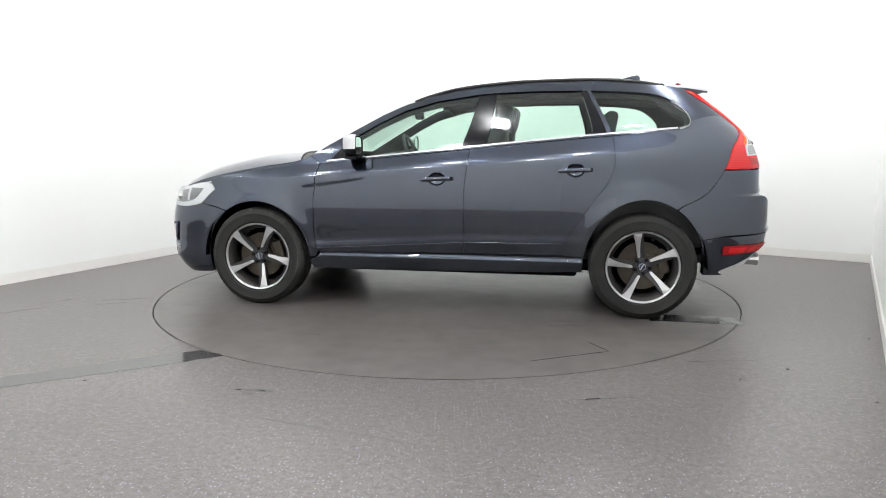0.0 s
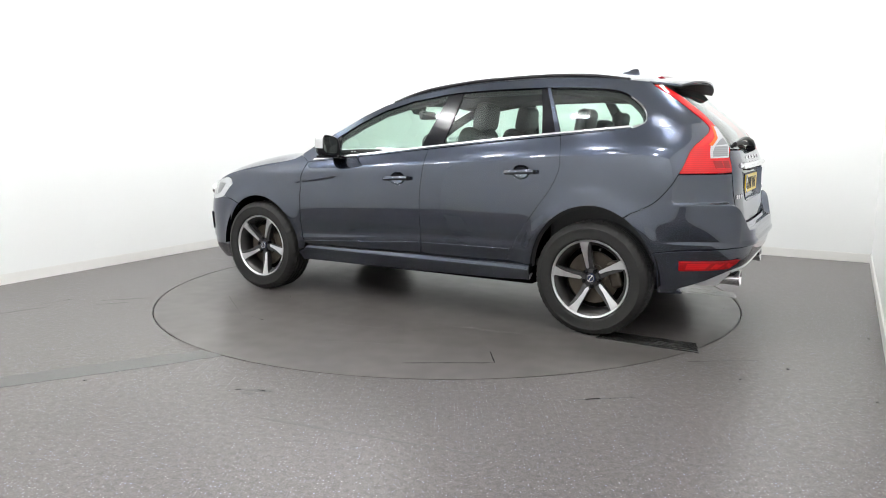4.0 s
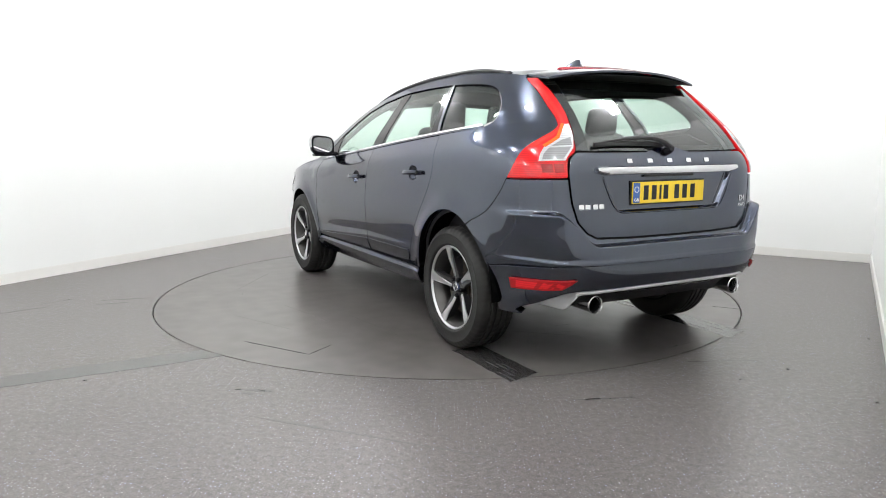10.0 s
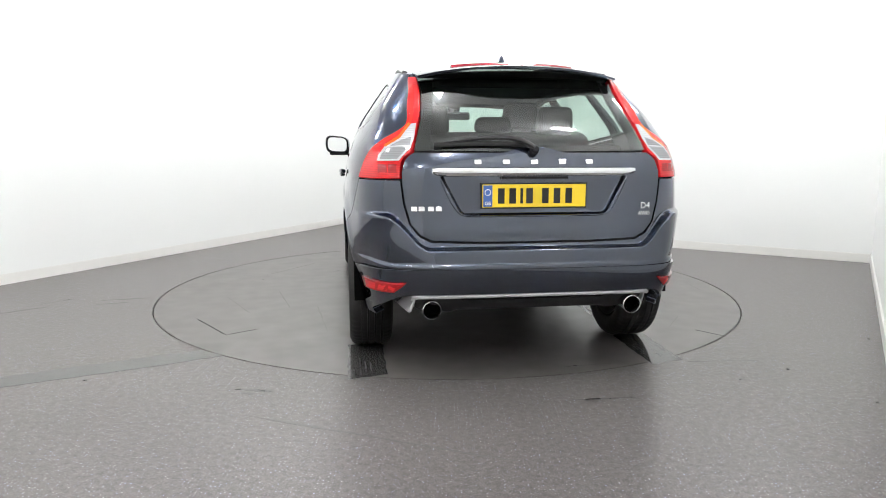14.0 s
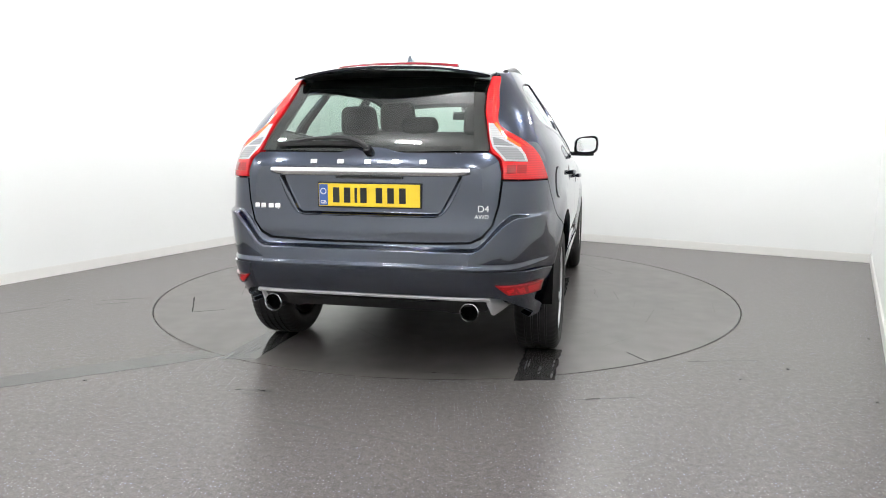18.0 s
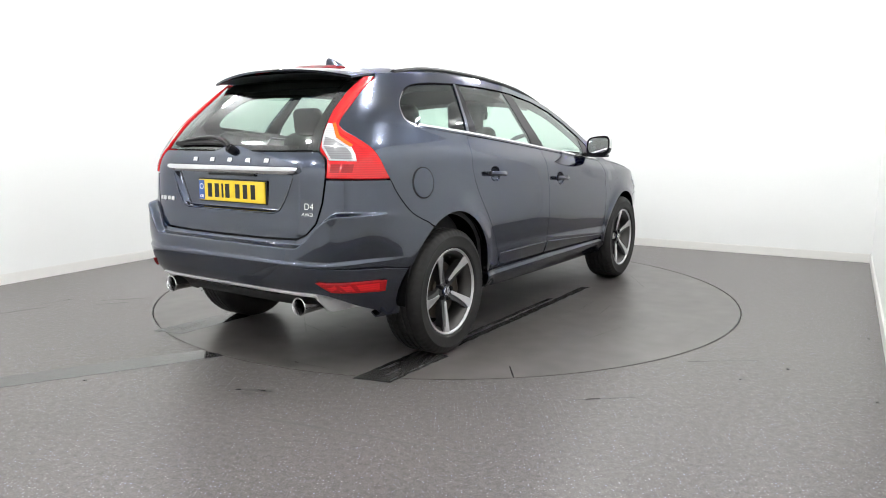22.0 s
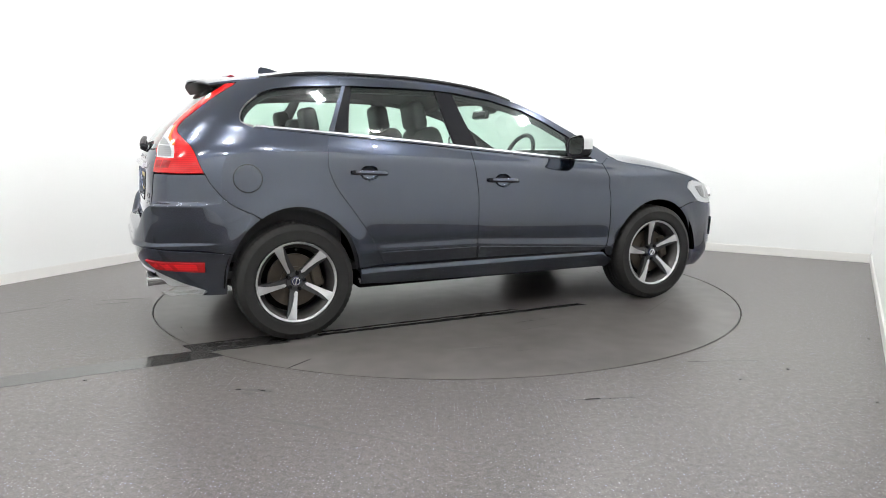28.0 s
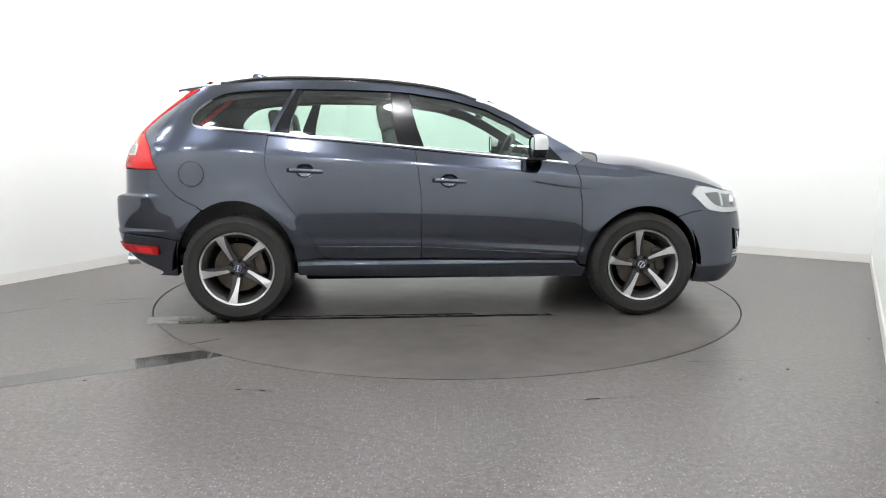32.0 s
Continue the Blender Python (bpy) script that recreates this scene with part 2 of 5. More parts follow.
def tube(points, radius, steps=10, closed=False, flat=1.0):
    """A round bar along points."""
    pts = [Vector(q) for q in points]
    bm = bmesh.new()
    rings = []
    n = len(pts)
    for i, q in enumerate(pts):
        a, b = (pts[i - 1], pts[(i + 1) % n]) if closed else (pts[max(i - 1, 0)], pts[min(i + 1, n - 1)])
        d = (b - a).normalized()
        up = Vector((0, 0, 1)) if abs(d.z) < 0.9 else Vector((1, 0, 0))
        s = d.cross(up).normalized()
        u = s.cross(d)
        r = radius[i] if isinstance(radius, (list, tuple)) else radius
        rings.append([bm.verts.new(q + s * r * math.cos(2 * math.pi * k / steps) + u * r * flat * math.sin(2 * math.pi * k / steps)) for k in range(steps)])
    for i in range(n if closed else n - 1):
        p, q = rings[i], rings[(i + 1) % n]
        for k in range(steps):
            j = (k + 1) % steps
            bm.faces.new((p[k], p[j], q[j], q[k]))
    if not closed:
        bm.faces.new(rings[0][::-1])
        bm.faces.new(rings[-1])
    return bm


def curve_of(*knots, soft=0.0):
    """A smooth monotone curve through (position, value) knots, as a function of arrays; soft evens out its bends."""
    k = np.array(knots, float)
    x, y = k[:, 0], k[:, 1]
    h, d = np.diff(x), np.diff(y) / np.diff(x)
    m = np.zeros(len(x))
    m[0], m[-1] = d[0], d[-1]
    for i in range(1, len(x) - 1):
        if d[i - 1] * d[i] > 0:
            a, b = 2 * h[i] + h[i - 1], h[i] + 2 * h[i - 1]
            m[i] = (a + b) / (a / d[i - 1] + b / d[i])

    def value(q):
        q = np.clip(np.asarray(q, float), x[0], x[-1])
        i = np.clip(np.searchsorted(x, q) - 1, 0, len(x) - 2)
        t = (q - x[i]) / h[i]
        return ((1 + 2 * t) * (1 - t) ** 2 * y[i] + t * (1 - t) ** 2 * h[i] * m[i] + t * t * (3 - 2 * t) * y[i + 1] + t * t * (t - 1) * h[i] * m[i + 1])
    if not soft:
        return value
    grid = np.linspace(x[0] - 0.1, x[-1] + 0.1, 3001)
    table = sum(w * value(grid + o * soft) for o, w in ((-1.5, 0.07), (-1.0, 0.13), (-0.5, 0.18), (0.0, 0.24), (0.5, 0.18), (1.0, 0.13), (1.5, 0.07)))
    table = np.convolve(np.pad(table, 4, mode="edge"), np.ones(9) / 9, mode="valid")

    def even(q):
        return np.interp(q, grid, table)
    return even


def smooth_step(a, b, v):
    t = np.clip((np.asarray(v, float) - a) / (b - a), 0, 1)
    return t * t * (3 - 2 * t)


def rounded(points, each=6, closed=False):
    """A Catmull-Rom curve through points."""
    p = [np.array(q, float) for q in points]
    n, out = len(p), []
    for i in range(n if closed else n - 1):
        a, b, c, d = (p[(i + k) % n] for k in (-1, 0, 1, 2)) if closed else (p[max(i - 1, 0)], p[i], p[i + 1], p[min(i + 2, n - 1)])
        for k in range(each):
            t = k / each
            out.append(0.5 * (2 * b + (c - a) * t + (2 * a - 5 * b + 4 * c - d) * t * t + (3 * b - a - 3 * c + d) * t ** 3))
    if not closed:
        out.append(p[-1])
    return [tuple(q) for q in out]


# ---------------------------------------------------------------- the room
def wall_slab(name, a, b, z0, z1, mat, thick=0.15, inward=1):
    """An upright slab whose inner face runs from a to b; inward: the side of the room."""
    a, b = Vector((*a, 0)), Vector((*b, 0))
    d = (b - a).normalized()
    n = Vector((-d.y, d.x, 0)) * inward
    bm = bmesh.new()
    low = [a, b, b - n * thick, a - n * thick]
    v0 = [bm.verts.new((q.x, q.y, z0)) for q in low]
    v1 = [bm.verts.new((q.x, q.y, z1)) for q in low]
    for i in range(4):
        j = (i + 1) % 4
        bm.faces.new((v0[i], v0[j], v1[j], v1[i]))
    bm.faces.new(v0)
    bm.faces.new(v1)
    return bm


CORNERS = dict(left_back=(-1.44, 4.59), right_back=(4.27, 1.25), right_front=(-0.16, -6.61), left_front=(-6.02, -4.32))
HEIGHT = 3.36


def build_room():
    c = CORNERS
    for name, a, b in (("wall_west", "left_front", "left_back"), ("wall_north", "left_back", "right_back"),
                       ("wall_east", "right_back", "right_front"), ("wall_south", "right_front", "left_front")):
        w = part(name, wall_slab(name, c[a], c[b], 0, HEIGHT, WALL, inward=-1), WALL)
        tagged(w, label="plain white painted studio wall", category="wall", kind="structure")
        d = (Vector(c[b]) - Vector(c[a])).normalized()
        n = Vector((d.y, -d.x)) * 0.014
        bm = wall_slab("skirt", Vector(c[a]) + n, Vector(c[b]) + n, 0, 0.09, SKIRT, thick=0.0135, inward=-1)
        top = [e for e in bm.edges if all(v.co.z > 0.08 for v in e.verts)]
        bmesh.ops.bevel(bm, geom=top, offset=0.005, segments=2, affect="EDGES")
        s = part("baseboard", bm, SKIRT)
        tagged(s, label="white painted skirting board along the wall", category="baseboard", kind="structure")
    bm = bmesh.new()
    pts = [c[k] for k in ("left_front", "right_front", "right_back", "left_back")]
    lo = [bm.verts.new((x, y, HEIGHT)) for x, y in pts]
    hi = [bm.verts.new((x, y, HEIGHT + 0.12)) for x, y in pts]
    bm.faces.new(lo)
    bm.faces.new(hi)
    for i in range(4):
        bm.faces.new((lo[i], lo[(i + 1) % 4], hi[(i + 1) % 4], hi[i]))
    tagged(part("ceiling", bm, CEIL), label="white flat studio ceiling", category="ceiling", kind="structure")
    # the floor, with a round opening for the turntable
    bm = bmesh.new()
    steps = 192
    ring = [bm.verts.new(((DISC + 0.004) * math.cos(2 * math.pi * k / steps), (DISC + 0.004) * math.sin(2 * math.pi * k / steps), 0)) for k in range(steps)]
    low = [bm.verts.new((v.co.x, v.co.y, -0.05)) for v in ring]
    grown = []
    mid = Vector((sum(x for x, y in pts) / 4, sum(y for x, y in pts) / 4))
    for x, y in pts:
        q = mid + (Vector((x, y)) - mid) * 1.03
        grown.append(q)
    outer = []
    for k in range(steps):
        d = Vector((math.cos(2 * math.pi * k / steps), math.sin(2 * math.pi * k / steps)))
        best = 1e9
        for i in range(4):
            p, q = grown[i], grown[(i + 1) % 4]
            e = q - p
            den = d.x * e.y - d.y * e.x
            if abs(den) > 1e-9:
                s = (p.x * e.y - p.y * e.x) / den
                u = (p.x * d.y - p.y * d.x) / den
                if s > 0 and -1e-6 <= u <= 1 + 1e-6:
                    best = min(best, s)
        outer.append(bm.verts.new((d.x * best, d.y * best, 0)))
    corner = [bm.verts.new((q.x, q.y, 0)) for q in grown]
    for k in range(steps):
        j = (k + 1) % steps
        bm.faces.new((ring[k], outer[k], outer[j], ring[j]))
        bm.faces.new((ring[k], ring[j], low[j], low[k]))
    for q in corner:
        near = sorted(outer, key=lambda v: (math.atan2(v.co.y, v.co.x) - math.atan2(q.co.y, q.co.x)) % (2 * math.pi))
        bm.faces.new((near[-1], q, near[0]))
    f = part("floor", bm, FLOOR)
    tagged(f, label="black speckled studio vinyl with a satin shine", category="floor", kind="structure")


def build_turntable():
    root = new("turntable")
    tagged(root, label="large round black turntable set flush in the floor", category="turntable")
    bm = bmesh.new()
    bmesh.ops.create_cone(bm, cap_ends=True, segments=192, radius1=DISC - 0.005, radius2=DISC - 0.005, depth=0.04)
    bmesh.ops.translate(bm, vec=(0, 0, -0.02), verts=bm.verts)
    rim = [e for e in bm.edges if all(v.co.z > -0.001 for v in e.verts)]
    bmesh.ops.bevel(bm, geom=rim, offset=0.003, segments=2, affect="EDGES")
    part("deck", bm, DISC_VINYL, root)
    bm = bmesh.new()
    bmesh.ops.create_circle(bm, cap_ends=True, segments=96, radius=DISC + 0.05)
    bmesh.ops.translate(bm, vec=(0, 0, -0.045), verts=bm.verts)
    part("pit", bm, GAP, root)
    return root

from mathutils.geometry import delaunay_2d_cdt


# ---------------------------------------------------------------- the car's outer surface
# Car space: x forward, y to its left, z up, from the middle between the axles on the ground.
AXLE, HUB_Z = 1.387, 0.352
REAR = curve_of((0.15, 2.06), (0.30, 2.13), (0.42, 2.20), (0.52, 2.228), (0.60, 2.236), (0.70, 2.222), (0.80, 2.20), (0.92, 2.19), (1.06, 2.185),
                (1.12, 2.165), (1.20, 2.125), (1.29, 2.060), (1.37, 1.975), (1.45, 1.885), (1.53, 1.795), (1.60, 1.72), (1.70, 1.60), soft=0.035)
FRONT = curve_of((0.15, 2.12), (0.22, 2.20), (0.33, 2.255), (0.58, 2.26), (0.68, 2.24), (0.80, 2.20), (0.88, 2.15), (0.98, 2.13), (1.70, 2.10))
REAR_N = curve_of((0.2, 5.4), (0.45, 5.8), (0.6, 6.4), (0.85, 6.8), (1.0, 6.8), (1.12, 6.3), (1.24, 5.7), (1.4, 5.5), (1.55, 5.6), soft=0.05)
FRONT_N = 5.6
HALF = curve_of((0.15, 0.84), (0.27, 0.888), (0.35, 0.895), (0.42, 0.899), (0.50, 0.908), (0.62, 0.925), (0.74, 0.932), (0.88, 0.9265), (0.98, 0.9190),
                (1.020, 0.9150), (1.045, 0.9080), (1.068, 0.8965), (1.126, 0.866), (1.20, 0.838), (1.30, 0.780), (1.40, 0.718), (1.48, 0.664), (1.56, 0.602), (1.66, 0.50), soft=0.012)


def belt(x):
    """The lower edge of the bright strip under the side windows."""
    return 1.126 - 0.0955 * np.asarray(x, float)


def flare(x, z):
    """The wheel arches stand a little proud."""
    out = 0.0
    for sx, rise in ((AXLE, 0.42), (-AXLE, 0.46)):
        d = np.hypot((x - sx) / 0.41, (z - 0.345) / rise)
        out = out + 0.016 * np.exp(-((d - 1.0) / 0.16) ** 2)
    return out + 0.007 * np.exp(-((x + 1.34) / 0.15) ** 2 - ((z - 0.885) / 0.045) ** 2)


def half_width(x, z):
    x, z = np.asarray(x, float), np.asarray(z, float)
    zb = belt(np.clip(x, -1.9, 1.2))
    r = np.where(z < 0.74, z, np.where(z < zb, 0.74 + (z - 0.74) * (1.126 - 0.74) / (zb - 0.74), 1.126 + (z - zb) * (1 - 0.06 * x)))
    return HALF(r) + flare(x, z)


def around(phi, z):
    """The point of the skin at an angle round the car (0: middle of the tail, pi/2: its left side, pi: middle of the nose)."""
    phi, z = np.asarray(phi, float), np.asarray(z, float)
    c, s = np.cos(phi), np.sin(phi)
    back = c > 0
    n = np.where(back, REAR_N(z), FRONT_N)
    r = (np.abs(c) ** n + np.abs(s) ** n + 1e-12) ** (-1 / n)
    x = -np.where(back, REAR(z), FRONT(z)) * r * c
    return np.stack([x, half_width(x, z) * r * s, z + 0 * x], -1)


def at_side(x, z):
    """The angle of the skin's point at x along the left side."""
    a = np.where(x < 0, REAR(z), FRONT(z))
    n = np.where(x < 0, REAR_N(z), FRONT_N)
    k = np.clip(np.abs(x) / a, 0, 0.9999)
    return np.arctan2((1 - k ** n) ** (1 / n), -np.sign(x) * k)


def at_tail(y, z):
    """The angle of the tail's point at y."""
    lo, hi = 0.0, math.pi / 2
    for _ in range(40):
        m = (lo + hi) / 2
        if around(m, z)[1] < abs(y):
            lo = m
        else:
            hi = m
    return math.copysign(lo, y)


def at_nose(y, z):
    lo, hi = math.pi / 2, math.pi
    for _ in range(40):
        m = (lo + hi) / 2
        if around(m, z)[1] > abs(y):
            lo = m
        else:
            hi = m
    return math.copysign(lo, y) if y else lo


def S(x, z):
    return (float(at_side(np.float64(x), np.float64(z))), z)


def R(y, z):
    return (at_tail(y, z), z)


def N(y, z):
    return (at_nose(y, z), z)


def no_shift(phi, z):
    return 0 * phi


def skin(phi, z, shift=no_shift):
    """Points and outward normals of the skin, moved out by shift."""
    def raw(f, h):
        p = around(f, h)
        e = 1e-4
        a, b = around(f + e, h) - p, around(f, h + e) - p
        nn = np.cross(a, b)
        nn /= np.linalg.norm(nn, axis=-1, keepdims=True) + 1e-12
        turn = np.sign(nn[..., 0] * p[..., 0] * 0.3 + nn[..., 1] * p[..., 1])
        nn *= np.where(turn == 0, 1, turn)[..., None]
        return p + nn * shift(f, h)[..., None], nn
    p, n0 = raw(phi, z)
    e = 6e-4
    pa, pb = raw(phi + e, z)[0], raw(phi, z + e)[0]
    n = np.cross(pa - p, pb - p)
    n /= np.linalg.norm(n, axis=-1, keepdims=True) + 1e-12
    n *= np.where((n * n0).sum(-1) < 0, -1, 1)[..., None]
    return p, n


def dense(points, step=0.03):
    """Adds points along a closed outline of (angle, height)."""
    out = []
    for i, a in enumerate(points):
        b = points[(i + 1) % len(points)]
        pa, pb = around(a[0], a[1]), around(b[0], b[1])
        k = max(1, int(np.linalg.norm(pa - pb) / step))
        out += [(a[0] + (b[0] - a[0]) * i2 / k, a[1] + (b[1] - a[1]) * i2 / k) for i2 in range(k)]
    return out


def shrunk(points, by):
    """Draws an outline in by some metres."""
    q = np.array(points, float)
    e = 1e-3
    sx = np.linalg.norm(around(q[:, 0] + e, q[:, 1]) - around(q[:, 0], q[:, 1]), axis=1) / e
    sz = np.linalg.norm(around(q[:, 0], q[:, 1] + e) - around(q[:, 0], q[:, 1]), axis=1) / e
    nxt, prv = np.roll(q, -1, 0), np.roll(q, 1, 0)
    def unit(d):
        d = d * np.stack([sx, sz], 1)
        return d / (np.linalg.norm(d, axis=1, keepdims=True) + 1e-12)
    t1, t0 = unit(nxt - q), unit(q - prv)
    area = 0.5 * np.sum(q[:, 0] * nxt[:, 1] - nxt[:, 0] * q[:, 1])
    sign = 1 if area > 0 else -1
    n1, n0 = np.stack([-t1[:, 1], t1[:, 0]], 1), np.stack([-t0[:, 1], t0[:, 0]], 1)
    m = n1 + n0
    m /= np.linalg.norm(m, axis=1, keepdims=True) + 1e-12
    k = np.clip((m * n1).sum(1), 0.5, 1)
    q += sign * m * (by / k)[:, None] / np.stack([sx, sz], 1)
    return [tuple(v) for v in q]


def panel(name, outline, mat, parent, side=1, shift=no_shift, step=0.045, gap=0.0013, bevel=0.0019, depth=0.018, label="", fine=(), edge=0.03, slant=0.0):
    """A body panel: the patch of the skin inside an outline, with rolled edges. side=-1 mirrors it to the right."""
    pts = shrunk(dense(outline, edge), gap + bevel)
    f0, f1 = min(p[0] for p in pts), max(p[0] for p in pts)
    z0, z1 = min(p[1] for p in pts), max(p[1] for p in pts)
    zm = (z0 + z1) / 2
    fs = np.linspace(f0, f1, 600)
    arc = np.concatenate([[0], np.cumsum(np.linalg.norm(np.diff(around(fs, zm + 0 * fs), axis=0), axis=1))])
    loop = np.array([(np.interp(f, fs, arc), z) for f, z in pts])
    gu, gz = np.meshgrid(np.arange(step / 2, arc[-1], step), np.arange(z0 - abs(slant) * arc[-1] + step / 3, z1 + abs(slant) * arc[-1], step * 0.8))
    gz = gz + slant * (gu - arc[-1] / 2)
    grid = [np.stack([gu.ravel(), gz.ravel()], 1)]
    for fc, zc, rad, k in fine:
        uc = np.interp(fc, fs, arc)
        gu, gz = np.meshgrid(np.linspace(uc - rad, uc + rad, k), np.linspace(zc - rad, zc + rad, k))
        near = np.maximum(abs(grid[0][:, 0] - uc), abs(grid[0][:, 1] - zc)) > rad * 1.15
        grid[0] = grid[0][near]
        grid.append(np.stack([gu.ravel(), gz.ravel()], 1))
    grid = np.concatenate(grid)
    a, c = loop, np.roll(loop, -1, 0)
    inside = np.zeros(len(grid), bool)
    clear = np.full(len(grid), 1e9)
    for (x0, y0), (x1, y1) in zip(a, c):
        hit = ((y0 > grid[:, 1]) != (y1 > grid[:, 1]))
        inside ^= hit & (grid[:, 0] < (x1 - x0) * (grid[:, 1] - y0) / ((y1 - y0) if y1 != y0 else 1e-12) + x0)
        d = np.array((x1 - x0, y1 - y0))
        t = np.clip(((grid - (x0, y0)) @ d) / (d @ d + 1e-15), 0, 1)
        clear = np.minimum(clear, np.hypot(grid[:, 0] - x0 - t * d[0], grid[:, 1] - y0 - t * d[1]))
    grid = grid[inside & (clear > 0.3 * (step if not fine else 0.02))]
    flat = [Vector((float(u), float(v))) for u, v in loop] + [Vector((float(u), float(v))) for u, v in grid]
    m = len(loop)
    co, _, tris, _, _, _ = delaunay_2d_cdt(flat, [(i, (i + 1) % m) for i in range(m)], [], 1, 1e-6)
    q = np.array([(np.interp(v[0], arc, fs), v[1]) for v in co])
    p, n = skin(q[:, 0], q[:, 1], shift)
    faces, count = [], {}
    for k in tris:
        k = list(k)
        nn = np.cross(p[k[1]] - p[k[0]], p[k[2]] - p[k[0]])
        faces.append(k if np.dot(nn, n[k[0]]) >= 0 else k[::-1])
        for i in range(3):
            e = (k[i], k[(i + 1) % 3])
            count.setdefault(tuple(sorted(e)), []).append(k)
    edges = [(e[0], e[1], f[0]) for e, f in count.items() if len(f) == 1]
    verts, norms = list(p), list(n)
    out_dir = {}
    for a, b, f in edges:
        t = p[b] - p[a]
        mid = np.mean([p[i] for i in f], axis=0)
        o = np.cross(t, n[a])
        o /= np.linalg.norm(o) + 1e-12
        if np.dot(o, (p[a] + p[b]) / 2 - mid) < 0:
            o = -o
        for i in (a, b):
            out_dir[i] = out_dir.get(i, 0) + o
    r1, r2, r3 = {}, {}, {}
    for i, o in out_dir.items():
        o = o / (np.linalg.norm(o) + 1e-12)
        r1[i] = len(verts)
        verts.append(p[i] + o * bevel * 0.7 - n[i] * bevel * 0.3)
        m = n[i] + o
        norms.append(m / np.linalg.norm(m))
        r2[i] = len(verts)
        verts.append(p[i] + o * bevel - n[i] * bevel)
        norms.append(o)
        r3[i] = len(verts)
        verts.append(p[i] + o * bevel - n[i] * (bevel + depth))
        norms.append(o)
    for a, b, f in edges:
        for u, w in ((None, r1), (r1, r2), (r2, r3)):
            ua, ub = (a, b) if u is None else (u[a], u[b])
            k = [ua, ub, w[b], w[a]]
            nn = np.cross(verts[k[1]] - verts[k[0]], verts[k[2]] - verts[k[0]])
            faces.append(k if np.dot(nn, np.array(norms[w[a]])) >= 0 else k[::-1])
    if side < 0:
        verts = [(v[0], -v[1], v[2]) for v in verts]
        norms = [(v[0], -v[1], v[2]) for v in norms]
        faces = [f[::-1] for f in faces]
    return part_mesh(name, mesh_from(name, verts, faces, mat, norms), parent, label)


# ---------------------------------------------------------------- the car's lines
EDGE = curve_of((-1.80, 1.535), (-1.66, 1.560), (-1.49, 1.582), (-1.30, 1.598), (-1.0, 1.610), (-0.55, 1.602), (-0.24, 1.577), (0.07, 1.527), (0.30, 1.460), (0.47, 1.384),
                (0.67, 1.272), (0.84, 1.176), (0.96, 1.104), (1.06, 1.052), (1.40, 0.990), (1.64, 0.945), (1.82, 0.905), (2.02, 0.850))
CROWN = curve_of((-1.80, 0.045), (-1.3, 0.064), (-0.5, 0.062), (0.10, 0.055), (0.30, 0.050), (0.96, 0.030), (1.06, 0.065), (1.4, 0.092), (1.8, 0.080), (2.02, 0.045))
BULGE = curve_of((-1.80, -0.10), (-1.3, 0.0), (-0.4, 0.03), (0.2, 0.06), (0.9, 0.11), (1.06, 0.14), (1.6, 0.13), (2.02, 0.12))


def top_point(xe, v):
    """The roof, windscreen and bonnet between the two upper edges; v runs from -1 at the right to 1 at the left."""
    z = float(EDGE(xe))
    y = float(around(at_side(np.float64(xe), np.float64(z)), z)[1])
    k = 1 - abs(v) ** (2.4 + 2.6 * float(smooth_step(0.9, 1.25, xe)))
    return (xe + float(BULGE(xe)) * (1 - v * v), y * v, z + float(CROWN(xe)) * k)


def top_patch(name, x0, x1, mat, parent, nx=14, ny=22, wide=1.0, lift=0.0, depth=0.012, label=""):
    bm = bmesh.new()
    rows = [[bm.verts.new(Vector(top_point(x0 + (x1 - x0) * i / nx, wide * (2 * j / ny - 1))) + Vector((0, 0, lift))) for j in range(ny + 1)] for i in range(nx + 1)]
    for i in range(nx):
        for j in range(ny):
            bm.faces.new((rows[i][j], rows[i + 1][j], rows[i + 1][j + 1], rows[i][j + 1]))
    bmesh.ops.recalc_face_normals(bm, faces=bm.faces)
    if sum(f.normal.z for f in bm.faces) < 0:
        bmesh.ops.reverse_faces(bm, faces=bm.faces)
    border = [e for e in bm.edges if len(e.link_faces) == 1]
    new_geo = bmesh.ops.extrude_edge_only(bm, edges=border)["geom"]
    for v in (g for g in new_geo if isinstance(g, bmesh.types.BMVert)):
        v.co.z -= depth
    return part(name, bm, mat, parent, label, smooth=True, angle=40)


def arch(sx, rise, wide, a0, a1, k=18):
    """Points along a wheel arch, from angle a0 to a1 in degrees."""
    return [S(sx + wide * math.cos(radians(a0 + (a1 - a0) * i / k)), 0.345 + rise * math.sin(radians(a0 + (a1 - a0) * i / k))) for i in range(k + 1)]


def along(points, each=5):
    return rounded(points, each)


def bump_out(phi, z):
    """The tail's bumper stands out under a shoulder that dips in the middle."""
    p = around(phi, z)
    y, x = np.abs(p[..., 1]), p[..., 0]
    top = 0.682 + 0.164 * smooth_step(0.53, 0.73, y)
    lean = 0.034 * np.clip((z - 0.725) / 0.23, -0.5, 0.5) * smooth_step(0.48, 0.66, y) * smooth_step(0.915, 0.86, y)
    ledge = smooth_step(top + 0.014, top - 0.014, z)
    return (lean * ledge + 0.044 * ledge * smooth_step(0.84, 0.66, y) + 0.009 * smooth_step(0.618, 0.602, z)) * smooth_step(-1.78, -2.02, x)


